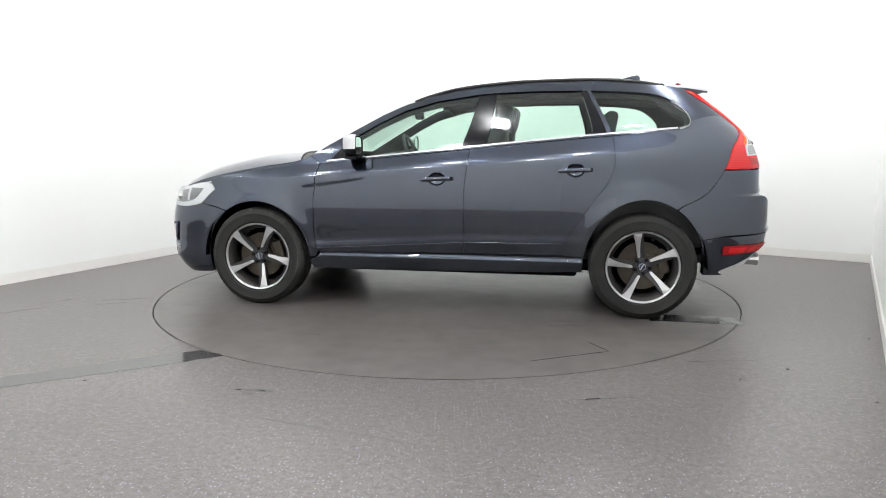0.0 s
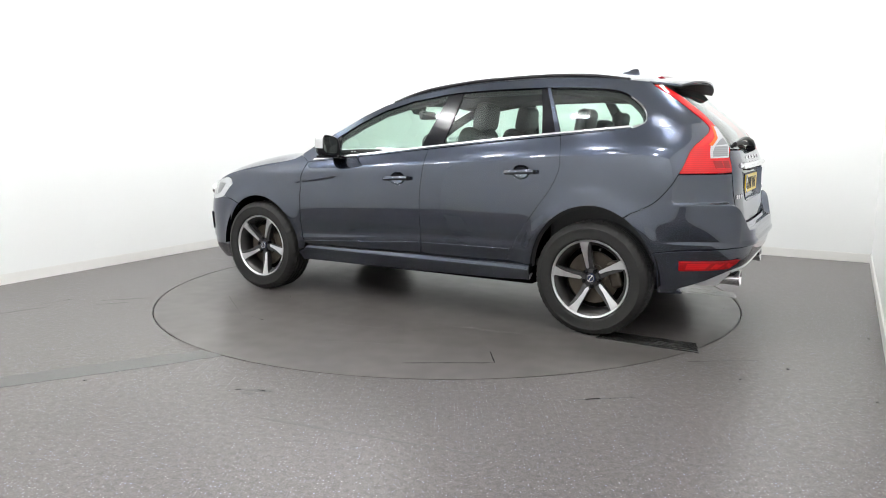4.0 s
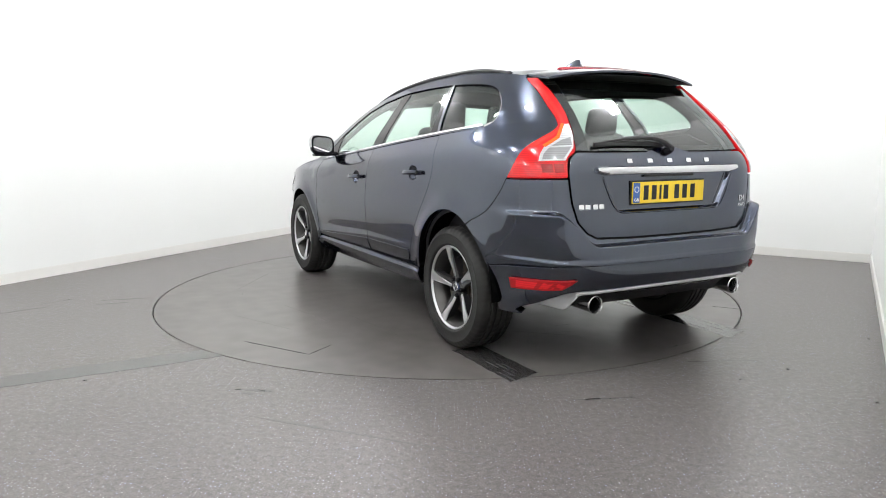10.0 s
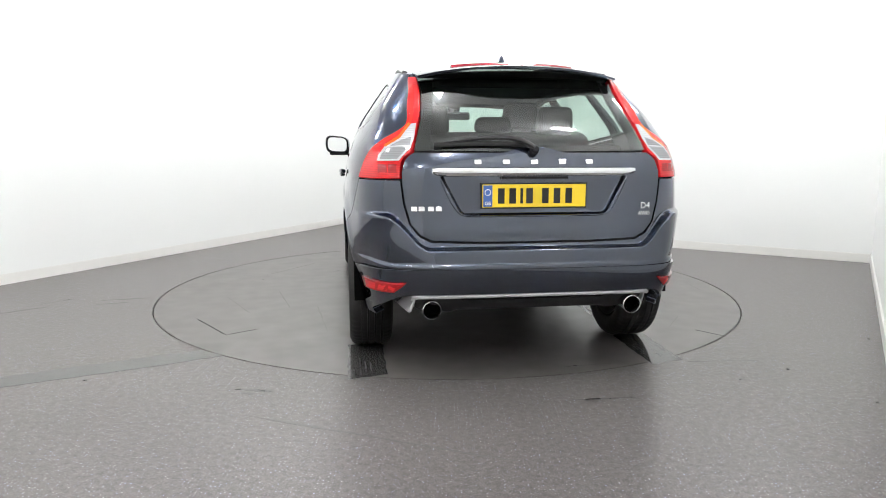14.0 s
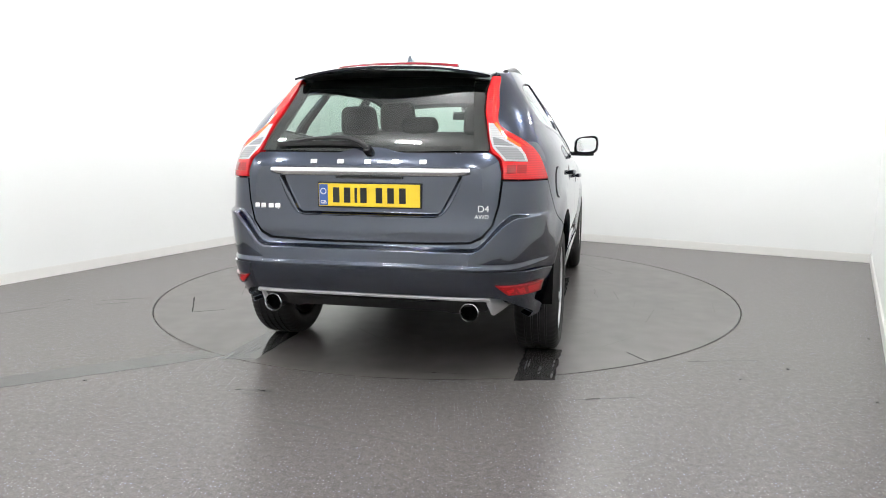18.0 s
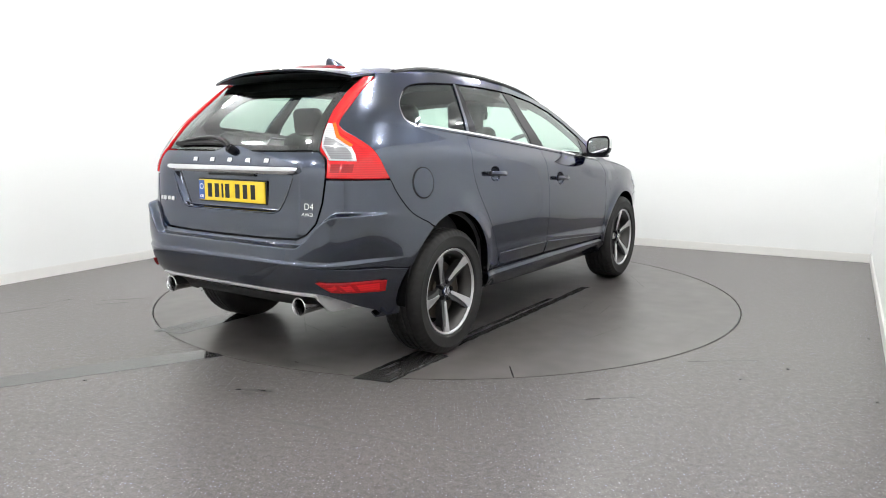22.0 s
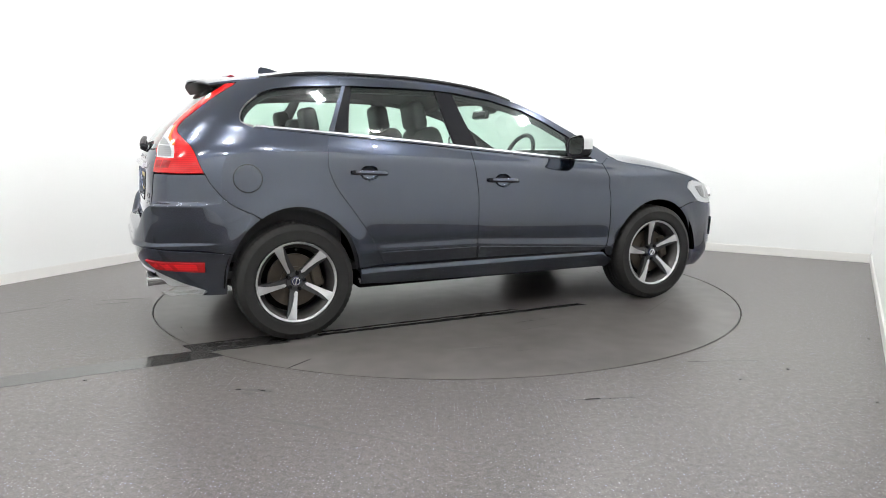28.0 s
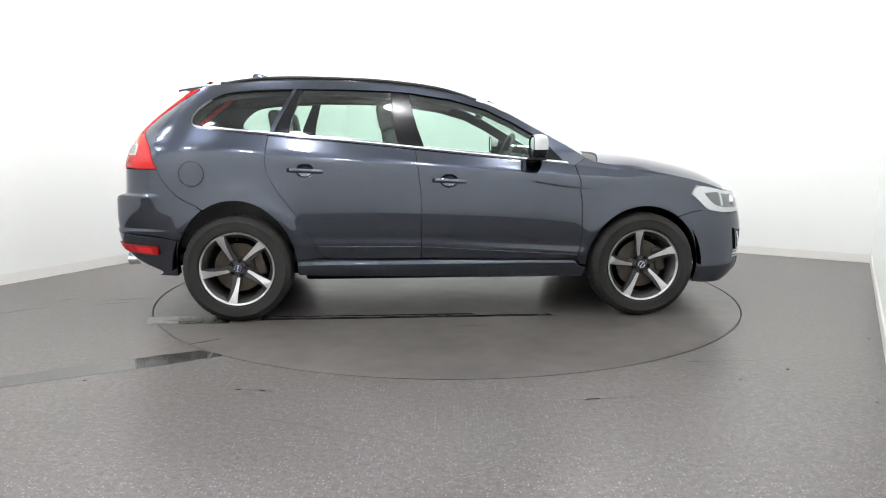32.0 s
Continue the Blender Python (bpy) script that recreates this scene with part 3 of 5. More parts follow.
def apron_shift(phi, z):
    return (0.010 + 0.024 * smooth_step(0.84, 0.66, np.abs(around(phi, z)[..., 1]))) * smooth_step(-1.70, -1.95, around(phi, z)[..., 0]) - 0.05 * smooth_step(0.52, 0.34, z) * smooth_step(0.80, 0.58, np.abs(around(phi, z)[..., 1]))


def tail_shift(phi, z):
    """The tailgate: drawn in at the foot, with a sunk field for the number plate."""
    p = around(phi, z)
    y = np.abs(p[..., 1])
    half = np.interp(z, (0.835, 0.865, 1.03), (0.345, 0.385, 0.475))
    inside = np.minimum(np.minimum(half - y, z - 0.838), 1.075 - z)
    return -0.012 * smooth_step(0.78, 0.70, z) - 0.026 * smooth_step(-0.004, 0.022, inside)


LAMP_OUT = ((-1.649, 1.549), (-1.72, 1.505), (-1.794, 1.456), (-1.914, 1.365), (-1.990, 1.298), (-2.005, 1.262), (-1.985, 1.222), (-1.947, 1.172), (-1.922, 1.108), (-1.885, 1.015))
LAMP_IN = ((0.539, 1.546), (0.535, 1.465), (0.545, 1.374), (0.567, 1.293), (0.588, 1.22), (0.604, 1.156), (0.650, 1.119), (0.664, 1.075), (0.668, 1.022))
HANDLES = ((0.035, 0.938), (-0.918, 1.006))


CREASE = curve_of((-0.60, 1.045), (-0.068, 1.022), (0.237, 0.992), (0.499, 0.954), (0.748, 0.912), (0.918, 0.890), (1.074, 0.875), (1.30, 0.868))


def crease(phi, z):
    """The shoulder: a soft ledge that rises towards the tail, over a hollow."""
    x = around(phi, z)[..., 0]
    c = CREASE(x)
    return 0.0065 * smooth_step(c - 0.020, c + 0.016, z) * smooth_step(c + 0.17, c + 0.02, z) * smooth_step(1.10, 0.97, x) * smooth_step(0.42, 0.66, x)


def foot_line(x):
    """The upper edge of the strip along the doors' foot."""
    return np.interp(x, (-1.0, -0.15, 0.94), (0.508, 0.500, 0.432))


def foot(phi, z):
    """The doors spread again towards the strip along their foot."""
    x = around(phi, z)[..., 0]
    t = foot_line(x)
    under = np.clip((t - 0.004 - z) / 0.1, 0, 1.3)
    return (0.0065 * smooth_step(t + 0.065, t + 0.005, z) - 0.027 * under) * smooth_step(1.03, 0.90, x) * smooth_step(-1.08, -0.80, x)


def moulding_shift(phi, z):
    return foot(phi, z) + 0.005


def wing_shift(phi, z):
    return crease(phi, z) + foot(phi, z)


def door_shift(phi, z):
    """Finger bowls behind the handles and a hollow along the door's foot."""
    p = around(phi, z)
    out = 0 * z
    for hx, hz in HANDLES:
        d = np.hypot((p[..., 0] - hx) / 0.058, (z - hz) / 0.047)
        out = out - 0.034 * np.sqrt(np.clip(1 - d * d, 0, 1))
    return out + crease(phi, z) + foot(phi, z)


def build_body(car):
    for side in (1, -1):
        hand = "left" if side > 0 else "right"
        # doors
        fd = [S(-0.150, 0.408), S(0.880, 0.396), S(0.915, 0.410), S(0.937, 0.46), S(0.940, 0.70), S(0.928, 0.93), S(0.900, 1.035), S(0.895, belt(0.895)), S(-0.190, belt(-0.19)),
              S(-0.172, 1.0), S(-0.155, 0.85)]
        door = panel("front_door", fd, PAINT, car, side, shift=door_shift, step=0.014, slant=-0.0755, fine=[(S(0.035, 0.938)[0], 0.938, 0.062, 18)], label="front door in dark grey-blue metallic paint")
        rd = [S(-0.150, 0.408), S(-0.155, 0.85), S(-0.172, 1.0), S(-0.190, belt(-0.19)), S(-1.158, belt(-1.158))] + \
            along([S(-1.158, belt(-1.158)), S(-1.176, 1.12), S(-1.172, 1.02), S(-1.122, 0.905), S(-1.018, 0.758), S(-0.912, 0.606), S(-0.860, 0.50), S(-0.815, 0.428), S(-0.755, 0.410)])[1:]
        rdoor = panel("rear_door", rd, PAINT, car, side, shift=door_shift, step=0.014, slant=-0.0755, fine=[(S(-0.918, 1.006)[0], 1.006, 0.062, 18)], label="rear door in dark grey-blue metallic paint")
        # front wing
        ff = arch(AXLE, 0.418, 0.403, 178, 55) + [S(1.72, 0.716), S(1.845, 0.735), S(1.724, 0.841), S(1.776, float(EDGE(1.776)))] + \
            [S(x, float(EDGE(x))) for x in (1.64, 1.40, 1.20, 1.06, 0.98)] + [S(0.90, belt(0.90)), S(0.903, 1.035), S(0.930, 0.93), S(0.942, 0.70), S(0.939, 0.46), S(0.918, 0.405), S(0.94, 0.36)]
        panel("front_wing", ff, PAINT, car, side, shift=wing_shift, step=0.014, slant=-0.0755, depth=0.04, label="front wing in dark grey-blue metallic paint")
        # rear quarter, up to the roof
        q = along([S(-0.755, 0.410), S(-0.815, 0.428), S(-0.860, 0.50), S(-0.912, 0.606), S(-1.018, 0.758), S(-1.122, 0.905), S(-1.172, 1.02), S(-1.176, 1.12), S(-1.158, belt(-1.158))])
        q += [S(-1.60, belt(-1.60))] + along([S(-1.60, belt(-1.60)), S(-1.668, 1.318), S(-1.655, 1.385), S(-1.585, 1.453), S(-1.48, 1.510), S(-1.30, 1.537), S(-1.02, 1.550)])[1:]
        q += [S(-1.02, float(EDGE(-1.02))), S(-1.30, float(EDGE(-1.30))), S(-1.49, float(EDGE(-1.49))), S(-1.64, float(EDGE(-1.64)))]
        q += along([S(x, z) for x, z in LAMP_OUT])
        q += along([S(-1.885, 1.015), S(-1.845, 0.942), S(-1.770, 0.855), S(-1.70, 0.81), S(-1.635, 0.781)])[1:]
        q += arch(-AXLE, 0.470, 0.404, 120, 8)
        panel("rear_quarter", q, PAINT, car, side, shift=foot, step=0.014, gap=0.0002, bevel=0.0007, slant=-0.0755, depth=0.03, label="rear quarter panel in dark grey-blue metallic paint")
        panel("pillar_lining", q, TRIM_DARK, car, side, shift=lambda f, z: -0.055 + 0 * f, step=0.08, gap=-0.022, bevel=0.002, depth=0.004, label="charcoal inner lining of the rear pillar")
        # pillar, roof edge over the door windows
        t = [S(0.90, belt(0.90)), S(0.965, 1.085), S(0.965, float(EDGE(0.965)))] + [S(x, float(EDGE(x))) for x in (0.84, 0.67, 0.47, 0.30, 0.07, -0.24, -0.55, -1.02)]
        t += [S(-1.02, 1.550), S(-0.95, 1.551), S(-0.60, 1.549), S(-0.35, 1.540), S(-0.20, 1.527), S(0.06, 1.487), S(0.30, 1.418), S(0.47, 1.335), S(0.63, 1.243), S(0.72, 1.175), S(0.83, belt(0.83) + 0.01)]
        panel("roof_pillar", t, PAINT, car, side, gap=0.0002, bevel=0.0007, label="windscreen pillar and roof edge in body paint")
        panel("roof_edge_lining", t, TRIM_DARK, car, side, shift=lambda f, z: -0.05 + 0 * f, step=0.08, gap=-0.016, bevel=0.002, depth=0.004, label="charcoal inner lining of the roof edge")
        # glass and pillars
        g = [S(-0.128, belt(-0.128) + 0.026), S(0.60, belt(0.60) + 0.026), S(0.625, 1.235), S(0.47, 1.328), S(0.30, 1.410), S(0.06, 1.480), S(-0.228, 1.522)]
        panel("front_side_window", g, GLASS, car, side, shift=lambda f, z: -0.006 + 0 * f, depth=0.003, label="lightly tinted front side window")
        g = [S(-0.302, belt(-0.302) + 0.026), S(-0.352, 1.533), S(-0.60, 1.542), S(-0.945, 1.544), S(-1.025, belt(-1.025) + 0.026)]
        panel("rear_side_window", g, GLASS, car, side, shift=lambda f, z: -0.006 + 0 * f, depth=0.003, label="lightly tinted rear side window")
        g = along([S(-1.590, belt(-1.59) + 0.022), S(-1.655, 1.322), S(-1.645, 1.383), S(-1.579, 1.447), S(-1.477, 1.505), S(-1.30, 1.529), S(-1.01, 1.542)]) + \
            [S(-1.010, 1.542), S(-1.150, belt(-1.15) + 0.026)]
        panel("quarter_window", g, GLASS, car, side, shift=lambda f, z: -0.006 + 0 * f, depth=0.003, label="rear quarter window with a rounded tail end")
        g = [S(-0.128, belt(-0.128) + 0.026), S(-0.228, 1.522), S(-0.352, 1.533), S(-0.302, belt(-0.302) + 0.026)]
        panel("centre_pillar", g, BLACK_GLOSS, car, side, shift=lambda f, z: -0.003 + 0 * f, label="gloss black centre pillar")
        g = [S(-1.025, belt(-1.025) + 0.026), S(-0.945, 1.546), S(-1.010, 1.546), S(-1.150, belt(-1.15) + 0.026)]
        panel("rear_pillar", g, BLACK_GLOSS, car, side, shift=lambda f, z: -0.003 + 0 * f, label="gloss black rear door pillar")
        g = [S(-1.150, belt(-1.15) + 0.024), S(-1.118, belt(-1.118) + 0.024), S(-0.985, 1.548), S(-1.010, 1.548)]
        panel("door_frame_edge", g, PAINT, car, side, shift=lambda f, z: 0.002 + 0 * f, gap=0.0005, label="painted edge of the rear door frame")
        g = [S(0.60, belt(0.60) + 0.026), S(0.82, belt(0.82) + 0.026), S(0.72, 1.168), S(0.625, 1.243)]
        panel("mirror_sail", g, BLACK_GLOSS, car, side, shift=lambda f, z: -0.003 + 0 * f, label="gloss black mirror corner")
        # bright strip under the windows, turning up behind the quarter window
        g = [S(0.895, belt(0.895)), S(0.865, belt(0.865) + 0.0075), S(-1.590, belt(-1.590) + 0.0075), S(-1.60, belt(-1.60))]
        panel("window_shoulder", g, PAINT, car, side, shift=lambda f, z: 0.001 + 0 * f, gap=0.0, bevel=0.0008, label="painted edge under the window strip")
        g = [S(0.864, belt(0.864) + 0.008), S(0.84, belt(0.84) + 0.022), S(-1.58, belt(-1.58) + 0.022), S(-1.588, belt(-1.588) + 0.008)]
        panel("belt_strip", g, CHROME, car, side, shift=lambda f, z: 0.003 + 0 * f, gap=0.0008, bevel=0.002, label="bright strip under the side windows")
        lo = along([S(-1.60, belt(-1.60)), S(-1.668, 1.318), S(-1.655, 1.385), S(-1.585, 1.453), S(-1.48, 1.510), S(-1.30, 1.537), S(-1.02, 1.550)])
        hi = along([S(-1.592, belt(-1.592) + 0.018), S(-1.659, 1.320), S(-1.648, 1.384), S(-1.581, 1.450), S(-1.478, 1.507), S(-1.30, 1.532), S(-1.02, 1.546)])
        cut = 17
        panel("window_trim", lo[:cut + 1] + hi[cut::-1], TRIM_SATIN, car, side, gap=0.0012, bevel=0.001, depth=0.01, label="bright trim behind the quarter window")
        panel("window_seal", lo[cut:] + hi[:cut - 1:-1], BLACK_GLOSS, car, side, gap=0.0004, bevel=0.001, depth=0.01, label="black seal over the quarter window")
        # tail lamp
        lamp = along([S(x, z) for x, z in LAMP_OUT[::-1]]) + along([R(y, z) for y, z in LAMP_IN])
        tl = panel("tail_lamp", lamp, RED, car, side, shift=lambda f, z: 0.006 + 0 * f, step=0.025, bevel=0.006, gap=0.001, depth=0.03, label="tall red tail lamp climbing to the roof")
        clear = [R(0.574, 1.290), R(0.592, 1.215), R(0.611, 1.170), R(0.653, 1.128), R(0.668, 1.108), R(0.772, 1.104), R(0.757, 1.140), R(0.732, 1.175), R(0.662, 1.216), R(0.598, 1.288)]
        panel("lamp_lining", lamp, TRIM_DARK, car, side, shift=lambda f, z: -0.06 + 0 * f, step=0.08, gap=-0.02, bevel=0.002, depth=0.004, label="charcoal lining inside the lamp")
        lens = panel("reversing_lens", clear, LENS_FRAME, tl, side, shift=lambda f, z: 0.0085 + 0 * f, step=0.03, bevel=0.002, gap=0.0, depth=0.006, label="clear reversing light lens with a white edge")
        for cell in ([R(0.603, 1.222), R(0.613, 1.183), R(0.708, 1.176), R(0.650, 1.208)], [R(0.618, 1.175), R(0.658, 1.134), R(0.676, 1.116), R(0.758, 1.112), R(0.745, 1.140), R(0.716, 1.170)]):
            panel("lens_cell", cell, WHITE_LENS, lens, side, shift=lambda f, z: 0.0092 + 0 * f, step=0.03, bevel=0.001, gap=0.0, depth=0.003, label="grey ribbed lens cell")
        for y0, y1 in ((0.682, 0.722), (0.727, 0.768)):
            panel("fog_lens", [R(y0, 1.050), R(y1, 1.049), R(y1, 1.092), R(y0, 1.092)], RED_DARK, tl, side, shift=lambda f, z: 0.0075 + 0 * f, step=0.03, bevel=0.002, gap=0.0, depth=0.006, label="deep red lower lens")
        a = [S(x, z) for x, z in LAMP_OUT[1:8]]
        b = [R(y, z) for y, z in ((0.536, 1.500), (0.536, 1.456), (0.545, 1.370), (0.566, 1.297), (0.590, 1.262), (0.650, 1.222), (0.735, 1.172))]
        mix = [along([(p[0] + (o[0] - p[0]) * k, p[1] + (o[1] - p[1]) * k) for p, o in zip(a, b)], 4) for k in (0.22, 0.52)]
        panel("light_guide", mix[0] + mix[1][::-1], RED_BRIGHT, tl, side, shift=lambda f, z: 0.0075 + 0 * f, step=0.03, bevel=0.002, gap=0.0, depth=0.006, label="brighter red light guide inside the lamp")
        g = [R(0.600, 1.288), R(0.612, 1.292), R(0.665, 1.226), R(0.735, 1.182), R(0.728, 1.172), R(0.656, 1.216)]
        panel("indicator_lens", g, AMBER, tl, side, shift=lambda f, z: 0.0095 + 0 * f, step=0.03, bevel=0.001, gap=0.0, depth=0.004, label="narrow amber indicator window")
        # sill and strips along the doors
        g = [S(-0.983, 0.30), S(-0.755, 0.285), S(0.0, 0.272), S(0.965, 0.262), S(0.985, 0.34), S(0.935, 0.355), S(0.905, 0.390), S(0.875, 0.394), S(-0.150, 0.404), S(-0.74, 0.406), S(-0.986, 0.406)]
        panel("sill", g, PAINT, car, side, shift=lambda f, z: 0.011 * smooth_step(0.402, 0.380, z) - 0.046 * smooth_step(0.378, 0.25, z), step=0.02, depth=0.12, label="sill panel in body paint")
        for owner, ends in ((door, ((-0.142, 0.412), (0.868, 0.402), (0.918, 0.414), (0.930, foot_line(0.93)), (-0.142, foot_line(-0.142)))),
                            (rdoor, ((-0.735, 0.416), (-0.160, 0.412), (-0.160, foot_line(-0.16)), (-0.845, foot_line(-0.845)), (-0.822, 0.452), (-0.790, 0.424)))):
            panel("door_moulding", [S(x, z) for x, z in ends], PAINT, owner, side, shift=moulding_shift, gap=0.0, step=0.02, bevel=0.003, depth=0.014, label="raised strip along the door's foot")
    # tail
    gate = [R(0.0, 0.712), R(0.30, 0.714), R(0.52, 0.722), R(0.575, 0.748), R(0.620, 0.80), R(0.648, 0.90), R(0.660, 1.0), R(0.662, 1.055), R(0.646, 1.112), R(0.626, 1.134), R(0.600, 1.151), R(0.30, 1.150), R(0.165, 1.150), R(0.125, 1.159), R(0.080, 1.173), R(0.04, 1.177), R(0.0, 1.177)]
    full = gate + [(-f, z) for f, z in gate[::-1][1:-1]]
    tg = panel("tailgate", full, PAINT, car, shift=tail_shift, step=0.0065, depth=0.05, label="tailgate in dark grey-blue metallic paint")
    g = [R(0.0, 1.154), R(0.30, 1.156), R(0.598, 1.160), R(0.562, 1.293), R(0.540, 1.374), R(0.530, 1.465), R(0.532, 1.52), R(0.30, 1.545), R(0.0, 1.55)]
    panel("rear_window", g + [(-f, z) for f, z in g[::-1][1:-1]], PRIVACY, tg, shift=lambda f, z: -0.004 + 0 * f, depth=0.004, label="tinted rear window")
    for side in (1, -1):
        band = [R(0.596, 1.162), R(0.560, 1.293), R(0.538, 1.374), R(0.528, 1.465), R(0.530, 1.518), R(0.465, 1.518), R(0.470, 1.465), R(0.485, 1.374), R(0.505, 1.293), R(0.520, 1.162)]
        panel("window_band", band, PRINT_BLACK, tg, side, shift=lambda f, z: -0.012 + 0 * f, step=0.05, gap=0.0, bevel=0.001, depth=0.002, label="black printed band along the glass edge")
    for z0, z1 in ((1.156, 1.190), (1.495, 1.545)):
        band = [R(0.0, z0), R(0.46, z0 + 0.002), R(0.46, z1 - 0.002), R(0.0, z1)]
        panel("window_band", band + [(-f, z) for f, z in band[::-1][1:-1]], PRINT_BLACK, tg, shift=lambda f, z: -0.012 + 0 * f, step=0.05, gap=0.0, bevel=0.001, depth=0.002)
    # bumper: upper skin and lower apron
    half = [R(0.0, 0.705), R(0.30, 0.707), R(0.522, 0.715), R(0.580, 0.742), R(0.627, 0.80), R(0.655, 0.90), R(0.667, 1.0), R(0.668, 1.016), S(-1.8855, 1.0125)]
    half += along([S(-1.8855, 1.0125), S(-1.8462, 0.9395), S(-1.7715, 0.8530), S(-1.7018, 0.8080), S(-1.637, 0.7790)])[1:]
    half += arch(-AXLE, 0.470, 0.404, 121, 152, 8) + [S(-1.755, 0.545), S(-1.90, 0.566), R(0.70, 0.5905), R(0.40, 0.5885), R(0.0, 0.5865)]
    panel("rear_bumper", half + [(-f, z) for f, z in half[::-1][1:-1]], PAINT, car, shift=bump_out, step=0.0075, gap=0.0010, bevel=0.0018, depth=0.05, label="rear bumper in dark grey-blue metallic paint")
    half = [R(0.0, 0.5858), R(0.40, 0.5878), R(0.70, 0.5898), S(-1.90, 0.5650), S(-1.755, 0.5440)] + arch(-AXLE, 0.470, 0.404, 155, 178, 5) + [S(-1.79, 0.302)]
    half += along([S(-1.79, 0.300), S(-1.92, 0.302), R(0.790, 0.330), R(0.735, 0.388), R(0.690, 0.425), R(0.62, 0.451), R(0.40, 0.456), R(0.0, 0.456)])
    panel("bumper_apron", half + [(-f, z) for f, z in half[::-1][1:-1]], PAINT, car, shift=apron_shift, step=0.02, gap=0.0008, bevel=0.0018, depth=0.05,
          label="lower bumper apron in body paint")


def spoiler_point(u, v, under):
    """The roof spoiler: u from the roof's end to its tip, v across."""
    k = 1 - v * v
    x = -1.60 - 0.205 * u - 0.075 * k * (0.25 + 0.75 * u)
    y = v * (0.555 - 0.010 * u)
    z = 1.575 + 0.050 * (1 - abs(v) ** 2.4) - 0.018 * u - 0.012 * u * u
    if under:
        z -= 0.012 + 0.062 * (1 - u) ** 2.0 * (0.22 + 0.78 * k) + 0.014 * k
    return (x, y, z)


def build_top(car):
    roof = top_patch("roof", -1.62, 0.17, PAINT, car, 26, 26, wide=0.985, label="roof panel in dark grey-blue metallic paint")
    top_patch("windscreen", 0.185, 0.955, GLASS, car, 14, 24, wide=0.965, lift=-0.004, depth=0.004, label="curved windscreen")
    top_patch("bonnet", 1.055, 2.00, PAINT, car, 20, 24, wide=0.965, depth=0.03, label="bonnet in dark grey-blue metallic paint")
    top_patch("cowl_panel", 0.96, 1.05, BLACK_PLASTIC, car, 3, 20, wide=0.96, lift=-0.012, depth=0.03, label="black plastic scuttle under the windscreen")
    # spoiler
    nu, nv = 8, 28

    def sheet(under):
        b = bmesh.new()
        grid = [[b.verts.new(spoiler_point(i / nu, 2 * j / nv - 1, under)) for j in range(nv + 1)] for i in range(nu + 1)]
        for i in range(nu):
            for j in range(nv):
                b.faces.new((grid[i][j], grid[i + 1][j], grid[i + 1][j + 1], grid[i][j + 1]))
        return b, grid
    bm, a = sheet(False)
    lip = [[bm.verts.new(Vector(spoiler_point(i / nu, v, False)) - Vector((0, 0, 0.011))) for i in range(nu + 1)] for v in (-1, 1)]
    for k, row in zip((0, nv), lip):
        for i in range(nu):
            bm.faces.new((a[i][k], a[i + 1][k], row[i + 1], row[i]))
    tip = [bm.verts.new(Vector(spoiler_point(1, 2 * j / nv - 1, False)) - Vector((-0.004, 0, 0.011))) for j in range(nv + 1)]
    for j in range(nv):
        bm.faces.new((a[nu][j], a[nu][j + 1], tip[j + 1], tip[j]))
    sp = part("roof_spoiler", bm, PAINT, car, "roof spoiler in body paint over the rear window", smooth=True, angle=40)
    bm, a = sheet(True)
    part("spoiler_underside", bm, BLACK_PLASTIC, sp, "black underside of the spoiler", smooth=True, angle=60)
    bm = bmesh.new()
    pts = []
    for i in range(3):
        pts.append([bm.verts.new(Vector(spoiler_point(0.02 + 0.10 * i, 0.62 * (2 * j / 24 - 1), False)) + Vector((0, 0, 0.002 + 0.010 * (i == 1)))) for j in range(25)])
    for i in range(2):
        for j in range(24):
            bm.faces.new((pts[i][j], pts[i + 1][j], pts[i + 1][j + 1], pts[i][j + 1]))
    rim = [e for e in bm.edges if len(e.link_faces) == 1]
    for v in (g for g in bmesh.ops.extrude_edge_only(bm, edges=rim)["geom"] if isinstance(g, bmesh.types.BMVert)):
        v.co.z -= 0.008
    part("high_brake_light", bm, RED_DEEP, sp, "slim deep red brake light set in the spoiler", smooth=True)
    # roof rails
    for side in (1, -1):
        pts = []
        for i in range(25):
            x = -1.50 + 1.74 * i / 24
            q = Vector(top_point(x, 0.955 * side))
            lift = 0.017 * min(1, math.sin(math.pi * i / 24) * 2.2)
            pts.append((q.x, q.y, q.z + lift - 0.004))
        rail = part("roof_rail", tube(pts, 0.014, 10, flat=0.9), RAIL, car, "black roof rail", smooth=True)
        foot = box((0.10, 0.022, 0.03), (-1.46, pts[1][1], pts[1][2] - 0.012), bevel=0.008)
        part("rail_foot", foot, RAIL, rail, smooth=True)
    # aerial fin
    bm = bmesh.new()
    prof = ((-1.41, 0.0), (-1.40, 0.040), (-1.385, 0.047), (-1.355, 0.045), (-1.31, 0.034), (-1.27, 0.022), (-1.23, 0.010), (-1.20, 0.0))
    base = float(top_point(-1.3, 0)[2]) - 0.004
    rings = []
    for x, h in prof:
        w = 0.030 * (1 - abs(x + 1.32) / 0.2)
        rings.append([bm.verts.new((x, -w, base - 0.004)), bm.verts.new((x, -w * 0.35, base + h * 0.8)), bm.verts.new((x, 0, base + h)), bm.verts.new((x, w * 0.35, base + h * 0.8)), bm.verts.new((x, w, base - 0.004))])
    for p, q in zip(rings, rings[1:]):
        for k in range(4):
            bm.faces.new((p[k], p[k + 1], q[k + 1], q[k]))
